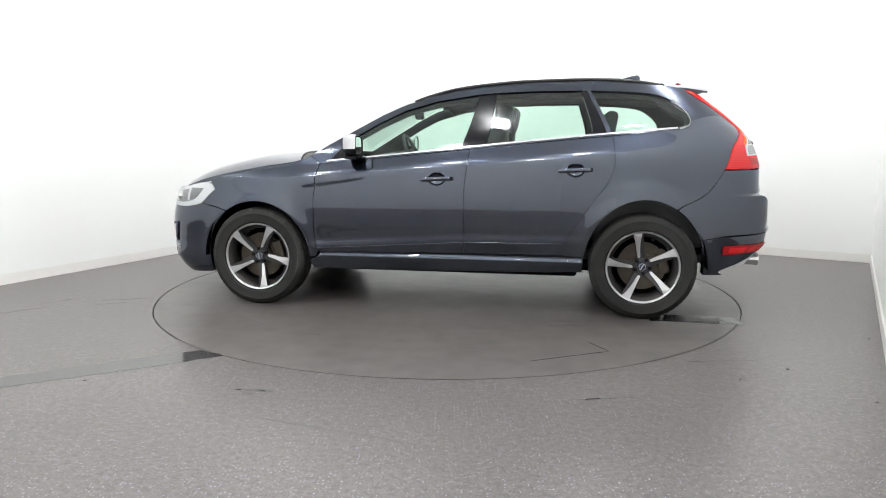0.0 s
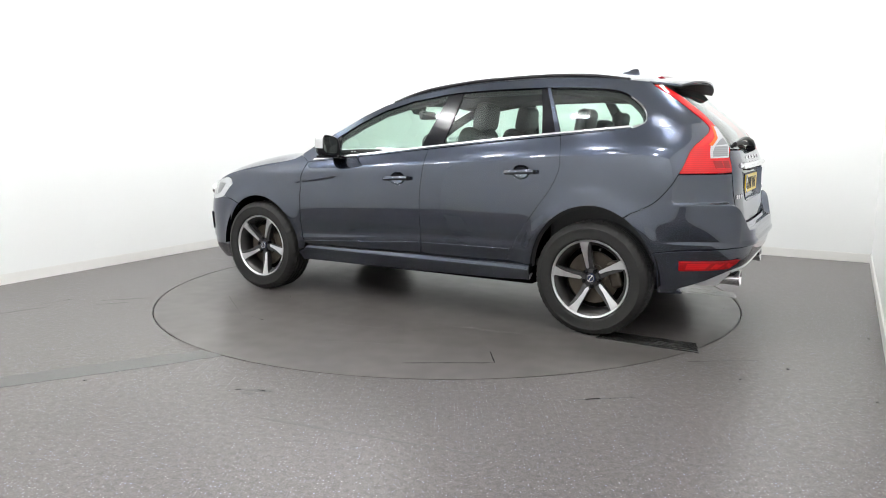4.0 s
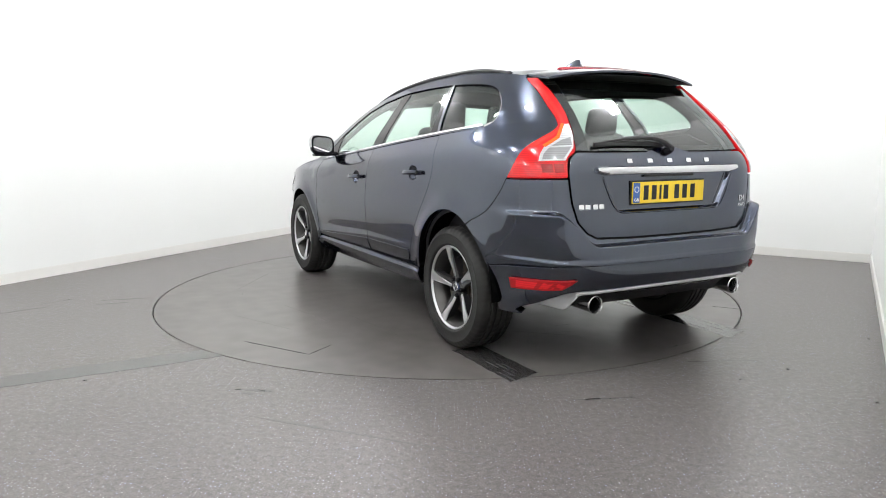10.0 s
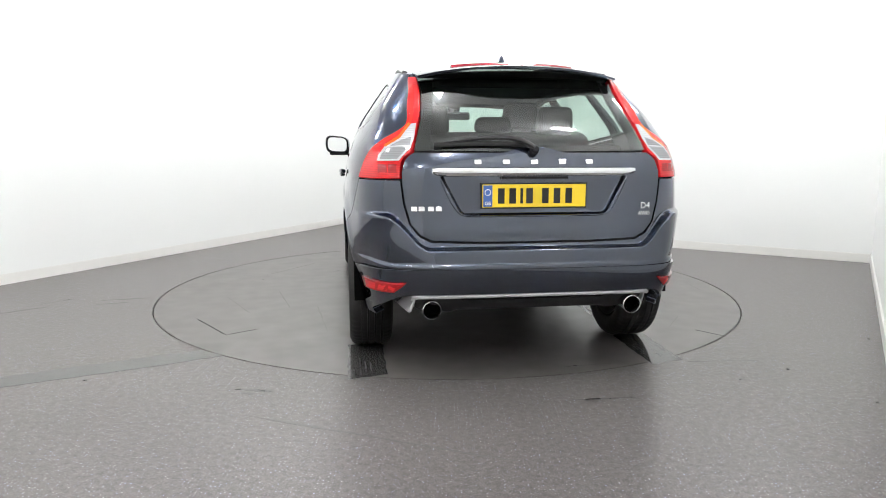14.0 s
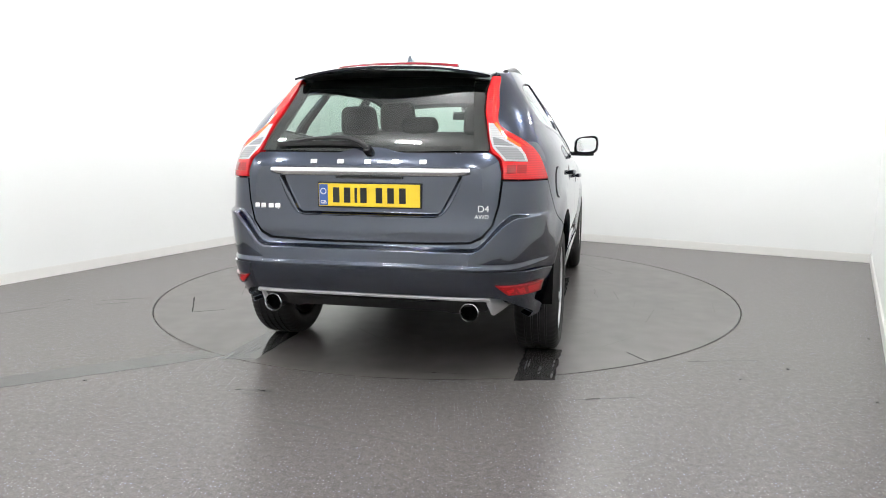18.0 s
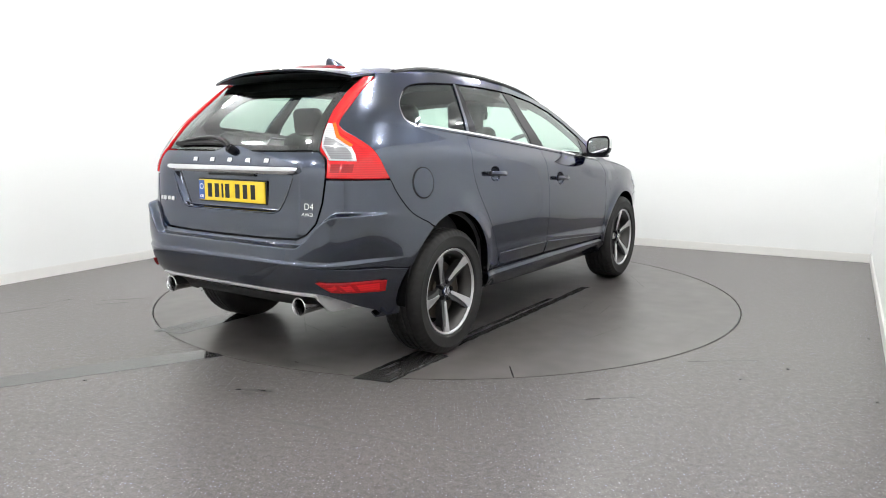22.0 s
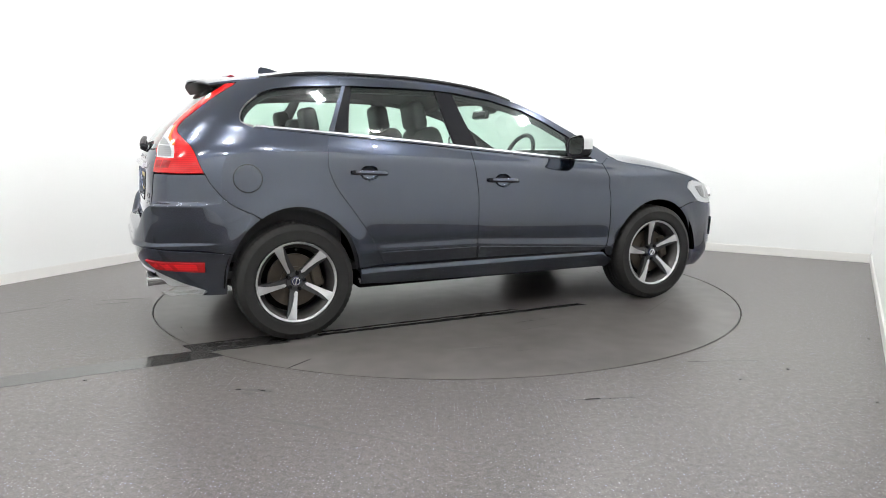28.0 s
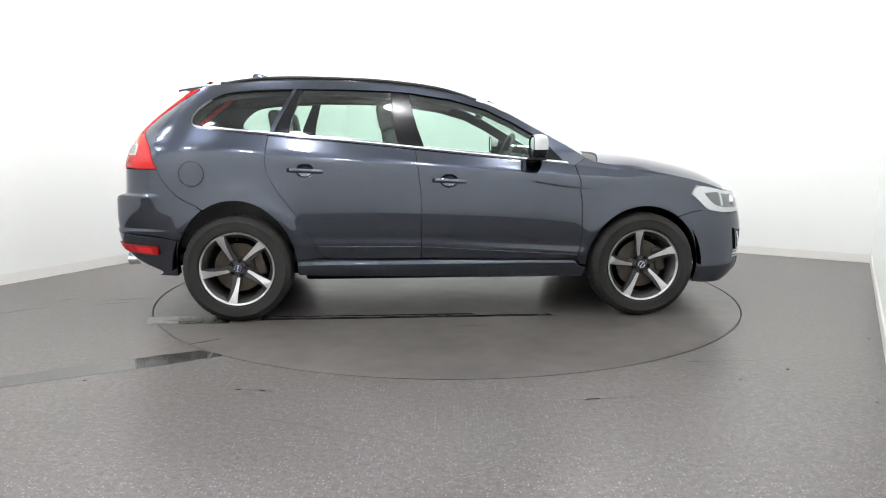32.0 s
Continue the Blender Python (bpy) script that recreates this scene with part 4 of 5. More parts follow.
    part("aerial", bm, PAINT, car, "shark-fin aerial on the roof", smooth=True, angle=60)


def build_nose(car):
    for side in (1, -1):
        lamp = along([S(1.73, 0.841), S(1.865, 0.730), S(2.05, 0.704), N(0.56, 0.72), N(0.47, 0.79), N(0.52, 0.835), S(2.03, 0.855), S(1.93, 0.874), S(1.785, 0.894), S(1.73, 0.841)], 4)[:-1]
        hl = panel("headlamp", lamp, LAMP_WHITE, car, side, shift=lambda f, z: -0.004 + 0 * f, step=0.04, depth=0.03, label="headlamp with a bright white frame behind a clear cover")
        bowl = along([S(1.835, 0.845), S(1.915, 0.768), S(2.05, 0.738), N(0.60, 0.745), N(0.53, 0.79), N(0.56, 0.815), S(2.02, 0.832), S(1.94, 0.848), S(1.835, 0.845)], 4)[:-1]
        mid = np.mean(np.array(bowl), axis=0)
        bowl = [tuple(mid + (np.array(q) - mid) * 1.02) for q in bowl]
        panel("lamp_bowl", bowl, LAMP_BOWL, hl, side, shift=lambda f, z: -0.001 + 0 * f, step=0.04, gap=0, depth=0.02, label="grey headlamp bowl")
        panel("lamp_divider", [S(1.965, 0.755), S(1.985, 0.751), S(1.965, 0.842), S(1.945, 0.846)], LAMP_WHITE, hl, side, shift=lambda f, z: 0.001 + 0 * f, step=0.04, gap=0, depth=0.01)
        panel("lamp_cover", lamp, CLEAR, hl, side, shift=lambda f, z: 0.006 + 0 * f, step=0.04, gap=0.001, depth=0.02, label="clear headlamp cover")
        for y, r in ((0.74, 0.045), (0.62, 0.038)):
            z = 0.785
            p, n = skin(np.array([N(y, z)[0]]), np.array([z]), lambda f, h: -0.012 + 0 * f)
            bm = lathe([(0.0, -0.03), (r * 0.8, -0.025), (r, 0.0), (r * 0.86, 0.004), (r * 0.8, -0.004), (r * 0.5, 0.008), (0.0001, 0.014)], 28)
            part("projector", bm, CHROME, hl, "round headlamp projector", smooth=True).matrix_basis = Matrix.Translation((p[0][0], side * p[0][1], p[0][2])) @ Euler((0, 0, radians(-90))).to_matrix().to_4x4()
        fog = [S(2.100, 0.580), N(0.66, 0.572), N(0.64, 0.43), S(2.150, 0.432)]
        fg = panel("fog_surround", fog, BLACK_PLASTIC, car, side, shift=lambda f, z: 0.003 + 0 * f, step=0.04, depth=0.01, label="black fog lamp surround with louvres")
        panel("fog_strip", [S(2.092, 0.588), S(2.106, 0.575), S(2.147, 0.436), S(2.133, 0.428)], PAINT, fg, side, shift=lambda f, z: 0.012 + 0 * f, step=0.04, gap=0, depth=0.014, label="raised edge of the surround")
        panel("running_light", [S(2.125, 0.565), S(2.143, 0.560), S(2.178, 0.445), S(2.163, 0.445)], CHROME, fg, side, shift=lambda f, z: 0.008 + 0 * f, step=0.04, gap=0, depth=0.012, label="bright upright running light")
        for z in (0.412, 0.392, 0.372):
            panel("louvre", [S(2.11, z), S(2.20, z - 0.004), S(2.20, z + 0.006), S(2.11, z + 0.010)], SILVER, fg, side, shift=lambda f, h: 0.006 + 0 * f, step=0.04, gap=0, bevel=0.001, depth=0.008)
    half = arch(AXLE, 0.418, 0.403, 54.7, -18, 16) + [S(1.85, 0.20), S(2.0, 0.185), N(0.40, 0.20), N(0.0, 0.20)]
    up = [N(0.0, 0.845), N(0.50, 0.842), N(0.462, 0.79), N(0.55, 0.714), S(2.04, 0.699), S(1.866, 0.7275), S(1.843, 0.7325), S(1.72, 0.7138)]
    loop = [(f, z) for f, z in up] + half
    mirror = [(2 * math.pi - f, z) for f, z in loop[::-1]][1:-1]
    panel("front_bumper", loop + mirror, PAINT, car, step=0.04, depth=0.04, label="front bumper in dark grey-blue metallic paint")
    g = [N(0.0, 0.80), N(0.40, 0.80), N(0.42, 0.76), N(0.34, 0.60), N(0.0, 0.59)]
    gr = panel("grille", g + [(2 * math.pi - f, z) for f, z in g[::-1][1:-1]], BLACK_GLOSS, car, shift=lambda f, z: 0.006 + 0 * f, step=0.05, label="black front grille")
    for k in range(5):
        z = 0.63 + 0.036 * k
        pts = [tuple(around(np.pi - 0.42 + 0.84 * i / 12, z) + np.array((0.018, 0, 0))) for i in range(13)]
        part("grille_bar", tube(pts, 0.006, 8), CHROME, gr, smooth=True)
    g = [N(0.0, 0.36), N(0.62, 0.36), N(0.60, 0.26), N(0.0, 0.25)]
    panel("lower_intake", g + [(2 * math.pi - f, z) for f, z in g[::-1][1:-1]], BLACK_PLASTIC, car, shift=lambda f, z: 0.005 + 0 * f, step=0.05, label="black lower air intake")


def build_wheel():
    """One wheel, its axle along y, its outer face towards +y."""
    w = new("wheel")
    prof = [(0.249, -0.100), (0.254, -0.112), (0.290, -0.121), (0.320, -0.120), (0.343, -0.108), (0.3535, -0.092), (0.3565, -0.076), (0.357, -0.062), (0.349, -0.060), (0.349, -0.052), (0.357, -0.050),
            (0.3572, -0.026), (0.349, -0.024), (0.349, -0.015), (0.3574, -0.013), (0.3574, 0.013), (0.349, 0.015), (0.349, 0.024), (0.3572, 0.026), (0.357, 0.050), (0.349, 0.052), (0.349, 0.060),
            (0.357, 0.062), (0.3565, 0.076), (0.3535, 0.092), (0.343, 0.108), (0.320, 0.120), (0.318, 0.1225), (0.314, 0.1228), (0.311, 0.121), (0.290, 0.1215), (0.268, 0.118), (0.262, 0.1185), (0.258, 0.115), (0.2525, 0.109), (0.2495, 0.098)]
    bm = bmesh.new()
    steps, rings = 240, []
    for r, a in prof:
        row = []
        for k in range(steps):
            cut = 0.004 if (k % 4 == 0 and 0.062 < abs(a) < 0.112) else (0.003 if k % 4 == 2 and 0.03 > abs(a) else 0.0)
            f = 2 * math.pi * (k + (6 * abs(a) * 10 if abs(a) > 0.06 else 0) * 0.3) / steps
            r2 = (r - cut) * (1 + 0.0145 * smooth_step(0.26, 0.35, r))
            row.append(bm.verts.new((r2 * math.cos(f), a, r2 * math.sin(f))))
        rings.append(row)
    for p, q in zip(rings, rings[1:]):
        for k in range(steps):
            bm.faces.new((p[k], p[(k + 1) % steps], q[(k + 1) % steps], q[k]))
    part("tyre", bm, TYRE, w, "worn black road tyre", smooth=True, angle=50)
    rim = part("rim", lathe([(0.236, -0.105), (0.222, -0.09), (0.205, -0.05), (0.203, 0.02), (0.214, 0.078), (0.230, 0.094), (0.2365, 0.1015)], 96), BARREL, w, "graphite alloy wheel barrel", smooth=True)
    part("rim_lip", lathe([(0.2345, 0.0995), (0.2365, 0.1045), (0.2405, 0.1085), (0.246, 0.110), (0.2495, 0.107), (0.2485, 0.099), (0.238, 0.096)], 96, closed=True), ALLOY, rim, "machined silver rim edge", smooth=True)
    part("barrel_back", lathe([(0.204, -0.03), (0.11, -0.045), (0.05, -0.05), (0.0001, -0.05)], 48), LINER, rim, smooth=True)
    # five swept spokes: a graphite body with a machined wedge on its face
    for k in range(5):
        turn = Matrix.Rotation(radians(-(35 + 72 * k)), 4, "Y")
        outline = [(0.045, 0.030), (0.08, 0.021), (0.13, 0.015), (0.19, 0.019), (0.232, 0.032), (0.232, -0.040), (0.19, -0.034), (0.13, -0.030), (0.075, -0.028), (0.045, -0.030)]
        bm = bmesh.new()
        face = []
        for r, s in outline:
            face.append(bm.verts.new((r, 0.064 + 0.038 * smooth_step(0.05, 0.232, r) - 0.004, s)))
        back = [bm.verts.new((v.co.x, v.co.y - 0.052, v.co.z * 0.85)) for v in face]
        n = len(face)
        bm.faces.new(face)
        bm.faces.new(back[::-1])
        for i in range(n):
            bm.faces.new((face[i], face[(i + 1) % n], back[(i + 1) % n], back[i]))
        bmesh.ops.bevel(bm, geom=[e for e in bm.edges if len([v for v in e.verts if v in face]) == 2], offset=0.005, segments=2, affect="EDGES")
        bmesh.ops.triangulate(bm, faces=[f for f in bm.faces if len(f.verts) > 4])
        bmesh.ops.transform(bm, matrix=turn, verts=bm.verts)
        sp = part("spoke", bm, ALLOY_DARK, rim, smooth=True, angle=30)
        wedge = [(0.236, 0.019), (0.20, 0.007), (0.160, -0.001), (0.11, -0.005), (0.072, -0.005), (0.060, -0.013), (0.066, -0.0245), (0.10, -0.0275), (0.17, -0.0325), (0.236, -0.0405)]
        bm = bmesh.new()
        face = [bm.verts.new((r, 0.0665 + 0.038 * smooth_step(0.05, 0.232, r), s)) for r, s in wedge]
        back = [bm.verts.new((v.co.x, v.co.y - 0.008, v.co.z)) for v in face]
        n = len(face)
        bm.faces.new(face)
        for i in range(n):
            bm.faces.new((face[i], face[(i + 1) % n], back[(i + 1) % n], back[i]))
        bmesh.ops.triangulate(bm, faces=[f for f in bm.faces if len(f.verts) > 4])
        bmesh.ops.transform(bm, matrix=turn, verts=bm.verts)
        part("machined_face", bm, ALLOY, rim)
    part("hub", lathe([(0.062, 0.02), (0.062, 0.058), (0.056, 0.066), (0.034, 0.067), (0.033, 0.060), (0.0001, 0.060)], 40), ALLOY_DARK, rim, smooth=True)
    cap = part("centre_cap", lathe([(0.032, 0.060), (0.031, 0.073), (0.026, 0.077), (0.0001, 0.078)], 32), BLUE_CAP, rim, "dark blue centre cap", smooth=True)
    part("cap_ring", lathe([(0.019, 0.0775), (0.020, 0.0795), (0.024, 0.0795), (0.025, 0.077)], 28), CHROME, rim, smooth=True)
    bar = box((0.040, 0.003, 0.008), (0, 0.0795, 0), (0, 35, 0), 0.001)
    part("cap_bar", bar, CHROME, rim)
    for k in range(5):
        a = radians(35 + 36 + 72 * k)
        bm = lathe([(0.0125, 0.04), (0.0125, 0.074), (0.0095, 0.079), (0.0001, 0.079)], 12)
        bmesh.ops.translate(bm, vec=(0.051 * math.cos(a), 0, 0.051 * math.sin(a)), verts=bm.verts)
        part("wheel_nut", bm, BLACK_GLOSS, rim, smooth=True)
    bm = lathe([(0.006, 0.0), (0.006, 0.02), (0.0001, 0.022)], 8)
    bmesh.ops.translate(bm, vec=(0.199 * math.cos(2.3), 0.075, 0.199 * math.sin(2.3)), verts=bm.verts)
    part("valve", bm, BLACK_PLASTIC, rim)
    return w


def build_running_gear(car):
    wheel = build_wheel()
    spots = (("front left", AXLE, 1), ("rear left", -AXLE, 1), ("front right", AXLE, -1), ("rear right", -AXLE, -1))
    out = {AXLE: 0.812, -AXLE: 0.798}
    for i, (_, x, side) in enumerate(spots):
        m = Matrix.Translation((x, side * out[x], HUB_Z)) @ Matrix.Rotation(0 if side > 0 else math.pi, 4, "Z") @ Matrix.Rotation(radians((60, 24, 23, 41)[i]), 4, "Y")
        w = wheel if i == 0 else copy_thing(wheel, m)
        w.parent = car
        w.matrix_basis = m
    # still parts behind the wheels: brake discs and calipers, arch liners, underbody
    for _, x, side in spots:
        bm = lathe([(0.165, 0.02), (0.165, 0.034), (0.085, 0.034), (0.085, 0.045), (0.0001, 0.045)], 48)
        d = part("brake_disc", bm, STEEL, car, "rusty steel brake disc", smooth=True)
        d.matrix_basis = Matrix.Translation((x, side * (out[x] - 0.01), HUB_Z)) @ Matrix.Rotation(0 if side > 0 else math.pi, 4, "Z")
        c = part("brake_caliper", box((0.075, 0.06, 0.17), (-0.135, 0.02, 0.03), (0, 15, 0), 0.015), STEEL, d)
        wide, rise = (0.425, 0.44) if x > 0 else (0.425, 0.475)
        bm = bmesh.new()
        k = 22
        loops = []
        for y in (0.895, 0.60):
            loops.append([bm.verts.new((x + wide * math.cos(math.pi * (1.0 - i / k)), side * y, 0.345 + rise * math.sin(math.pi * (1.0 - i / k)))) for i in range(k + 1)])
        for i in range(k):
            bm.faces.new((loops[0][i], loops[0][i + 1], loops[1][i + 1], loops[1][i]))
        bm.faces.new(loops[1])
        part("arch_liner", bm, LINER, car, "black wheel arch liner", smooth=True)
    bm = box((3.3, 1.10, 0.11), (0.05, 0, 0.305), bevel=0.03)
    part("underbody", merged(bm, box((1.9, 1.50, 0.12), (0.0, 0, 0.305), bevel=0.02)), LINER, car, "dark underbody")
    part("rear_axle", tube([(-AXLE, -0.72, HUB_Z), (-AXLE, 0.72, HUB_Z)], 0.05), LINER, car, smooth=True)


def lamp_grid():
    """Oblong lights hung close under the ceiling in rows."""
    a, b = Vector(CORNERS["right_back"]), Vector(CORNERS["left_back"])
    along_back = (b - a).normalized()
    to_front = (Vector(CORNERS["right_front"]) - a).normalized()
    first = None
    for i in range(LAMP_COLS):
        for j in range(LAMP_ROWS):
            q = a + along_back * (0.82 + 1.65 * i) + to_front * (0.95 + 1.84 * j)
            m = pose(q.x, q.y, HEIGHT - 0.001, 0, 0, math.degrees(math.atan2(along_back.y, along_back.x)))
            if first is None:
                first = new("ceiling_light")
                tagged(first, label="oblong white ceiling light on short hangers, lit", category="ceiling light", group="ceiling lights")
                h, k = LAMP_LONG / 2, LAMP_WIDE / 2
                part("base_plate", box((2 * h + 0.03, 2 * k + 0.02, 0.012), (0, 0, -0.005), bevel=0.003), WHITE_METAL, first)
                for s in (1, -1):
                    part("hanger", box((0.012, 0.012, 0.085), (s * h * 0.7, 0, -0.05), bevel=0.002), WHITE_METAL, first)
                part("diffuser", box((2 * h, 2 * k, 0.05), (0, 0, -0.115)), LAMP_GLOW, first, "glowing white diffuser")
                first.matrix_basis = m
            else:
                copy_thing(first, m)


build_room()
turntable = build_turntable()
car = new("car")
tagged(car, label="dark grey-blue metallic sport utility car standing on the turntable", category="car")
build_body(car)
build_top(car)
build_nose(car)
build_running_gear(car)
lamp_grid()


# ---------------------------------------------------------------- small parts of the car
def on_skin(token, out=0.0, side=1, shift=no_shift):
    """A point of the skin, with its normal, some way out."""
    p, n = skin(np.array([token[0]]), np.array([token[1]]), shift)
    p, n = p[0] + n[0] * out, n[0]
    return Vector((p[0], p[1] * side, p[2])), Vector((n[0], n[1] * side, n[2]))


def frame_at(token, out=0.0, side=1, shift=no_shift):
    """A pose on the skin: local y points out, local z up the skin."""
    p, n = on_skin(token, out, side, shift)
    up = (Vector((0, 0, 1)) - n * n.z).normalized()
    return Matrix.Translation(p) @ Matrix((n.cross(up), n, up)).transposed().to_4x4()


def lettering(text, size, mat, parent, m, label=""):
    c = bpy.data.curves.new("lettering", "FONT")
    c.body, c.size, c.extrude, c.align_x, c.align_y = text, size, 0.0015, "CENTER", "CENTER"
    ob = bpy.data.objects.new("lettering", c)
    scene.collection.objects.link(ob)
    me = bpy.data.meshes.new_from_object(ob.evaluated_get(bpy.context.evaluated_depsgraph_get()))
    bpy.data.objects.remove(ob)
    me.materials.clear()
    me.materials.append(mat)
    o = part_mesh("lettering", me, parent, label)
    o.matrix_basis = m
    return o


def build_handles(car):
    doors = {}
    for o in car.children:
        if o.name.startswith(("front_door", "rear_door")):
            doors.setdefault(o.name.split("_")[0], []).append(o)
    for (hx, hz), kind in zip(HANDLES, ("front", "rear")):
        for side, door in zip((1, -1), doors[kind]):
            pts, rad = [], []
            for i in range(13):
                t = i / 12
                x = hx - 0.112 + 0.224 * t
                lift = 0.012 + 0.026 * math.sin(math.pi * min(max(t, 0.0), 1.0)) ** 0.6
                q, n = on_skin(S(x, hz - 0.004 * 0 - (x - hx) * 0.045), lift, side)
                pts.append(q)
                rad.append(0.0105 if 0 < i < 12 else 0.008)
            part("door_handle", tube(pts, rad, 10, flat=1.45), PAINT, door, "painted pull handle over a finger bowl", smooth=True)
            q, n = on_skin(S(hx - 0.104, hz + 0.0045), 0.026, side)
            part("handle_cap", box((0.022, 0.012, 0.026), q, bevel=0.004), BLACK_GLOSS, door, smooth=True)


def build_mirrors(car):
    for side in (1, -1):
        def shell(grow):
            bm = bmesh.new()
            bmesh.ops.create_uvsphere(bm, u_segments=28, v_segments=18, radius=1)
            for v in bm.verts:
                x, y, z = (math.copysign(abs(c) ** e, c) for c, e in zip(v.co, (0.62, 0.55, 0.55)))
                v.co = (0.612 + 0.066 * grow * x, side * (0.985 + 0.098 * grow * y - 0.018 * max(x, 0)), 1.166 + 0.078 * grow * z + 0.012 * (y - 0.3))
            return bm
        bm = shell(1.0)
        bmesh.ops.bisect_plane(bm, geom=bm.verts[:] + bm.edges[:] + bm.faces[:], plane_co=(0.570, 0, 0), plane_no=(1, 0, 0), clear_inner=True)
        rim = [e for e in bm.edges if len(e.link_faces) == 1]
        got = bmesh.ops.extrude_edge_only(bm, edges=rim)["geom"]
        mid = Vector((0.573, side * 0.985, 1.168))
        for v in (g for g in got if isinstance(g, bmesh.types.BMVert)):
            v.co = mid + (v.co - mid) * 0.93
            v.co.x = 0.585
        bmesh.ops.contextual_create(bm, geom=[e for e in bm.edges if len(e.link_faces) == 1])
        body = part("door_mirror", bm, BLACK_GLOSS, car, "door mirror in a black shell with a silver cap", smooth=True, angle=50)
        bm = shell(1.03)
        bmesh.ops.bisect_plane(bm, geom=bm.verts[:] + bm.edges[:] + bm.faces[:], plane_co=(0.573, 0, 0), plane_no=(1, 0, 0), clear_inner=True)
        bmesh.ops.bisect_plane(bm, geom=bm.verts[:] + bm.edges[:] + bm.faces[:], plane_co=(0, 0, 1.148), plane_no=(0, 0, 1), clear_inner=True)
        part("mirror_cap", bm, SILVER, body, "matt silver mirror cap", smooth=True, angle=50)
        g = bmesh.new()
        bmesh.ops.create_circle(g, cap_ends=True, segments=40, radius=1)
        for v in g.verts:
            a = v.co.copy()
            v.co = (0.5765, side * (0.985 + 0.080 * math.copysign(abs(a.x) ** 0.55, a.x)), 1.168 + 0.058 * math.copysign(abs(a.y) ** 0.55, a.y) + 0.008 * a.x)
        part("mirror_glass", g, MIRROR, body, "mirror glass facing back")
        q, _ = on_skin(S(0.66, 1.098), 0.0, side)
        part("mirror_foot", merged(tube([(0.66, q.y - side * 0.01, 1.095), (0.655, side * 0.92, 1.092), (0.645, side * 0.97, 1.098)], [0.030, 0.026, 0.024], 12, flat=0.6),
                                   box((0.09, 0.13, 0.022), (0.622, side * 0.985, 1.088), bevel=0.01)), BLACK_GLOSS, body, "black mirror foot", smooth=True)


def build_tail_details(car):
    gate = next(o for o in car.children if o.name == "tailgate")
    bumper = next(o for o in car.children if o.name == "rear_bumper")
    # bright bar over the number plate
    bm = bmesh.new()
    rows = []
    for i in range(41):
        y = 0.515 - 1.03 * i / 40
        end = min(1, (0.515 - abs(y)) / 0.045)
        h = 0.015 + 0.007 * math.sqrt(max(end, 0)) if end < 1 else 0.022
        q, n = on_skin(R(y, 1.057), 0.0)
        mid = 1.057 + 0.004 * (1 - end)
        rows.append([bm.verts.new((q.x + 0.01, y, mid - h)), bm.verts.new((q.x - 0.012, y, mid - h * 0.85)), bm.verts.new((q.x - 0.022, y, mid - h * 0.1)), bm.verts.new((q.x - 0.016, y, mid + h * 0.8)), bm.verts.new((q.x + 0.01, y, mid + h))])
    for p, q in zip(rows, rows[1:]):
        for k in range(4):
            bm.faces.new((p[k], p[k + 1], q[k + 1], q[k]))
    bm.faces.new(rows[0])
    bm.faces.new(rows[-1])
    part("tailgate_bar", bm, CHROME, gate, "bright bar above the number plate", smooth=True, angle=50)
    # number plate
    px = float(on_skin(R(0.0, 0.936), 0.0, 1, tail_shift)[0].x) - 0.011
    pl = part("number_plate", box((0.008, 0.53, 0.114), (px, 0, 0.937), bevel=0.003), PLATE, gate, "yellow number plate with dark marks")
    part("plate_back", box((0.006, 0.545, 0.128), (px + 0.007, 0, 0.937), bevel=0.002), BLACK_PLASTIC, pl)
    part("plate_band", box((0.002, 0.046, 0.106), (px - 0.0045, 0.238, 0.937)), PLATE_BLUE, pl, "blue band at the plate's end")
    back = Matrix(((0, 0, -1), (-1, 0, 0), (0, 1, 0))).to_4x4()
    lettering("GB", 0.024, WHITE_PRINT, pl, Matrix.Translation((px - 0.006, 0.238, 0.900)) @ back)
    ring = lathe([(0.013, 0.0), (0.013, 0.0012), (0.016, 0.0012), (0.016, 0.0)], 20)
    bmesh.ops.transform(ring, matrix=Matrix.Translation((px - 0.0055, 0.238, 0.955)) @ Matrix.Rotation(radians(90), 4, "Z"), verts=ring.verts)
    part("plate_ring", ring, WHITE_PRINT, pl)
    for k, y in enumerate((0.170, 0.112, 0.066, 0.026, -0.055, -0.115, -0.176)):
        part("plate_mark", box((0.002, 0.014 if k == 2 else 0.034, 0.076), (px - 0.0046, y, 0.937), bevel=0.0006), SEAL, pl)
    for y in (0.115, -0.118):
        b = lathe([(0.006, 0.0), (0.006, 0.003), (0.0001, 0.004)], 12)
        bmesh.ops.transform(b, matrix=Matrix.Translation((px - 0.0054, y, 0.940)) @ Matrix.Rotation(radians(90), 4, "Z"), verts=b.verts)
        part("plate_screw", b, BLACK_PLASTIC, pl)
    # added black bar that stands in for the shadow at the recess's top
    part("plate_lamp", box((0.03, 0.34, 0.012), (px + 0.004, 0, 1.026), bevel=0.003), BLACK_PLASTIC, gate)
    # bright lower edge of the sunk field
    for side in (1, -1):
        pts = [on_skin(R(0.475 * side, 1.02), 0.001, 1, no_shift)[0], on_skin(R(0.435 * side, 0.93), 0.0015)[0], on_skin(R(0.39 * side, 0.862), 0.0015)[0], on_skin(R(0.345 * side, 0.842), 0.0015)[0], on_skin(R(0.2 * side, 0.838), 0.0015)[0], on_skin(R(0.0, 0.8375), 0.0015)[0]]
        part("field_edge", tube(rounded(pts, 5), 0.0028, 6), PAINT, gate, smooth=True)
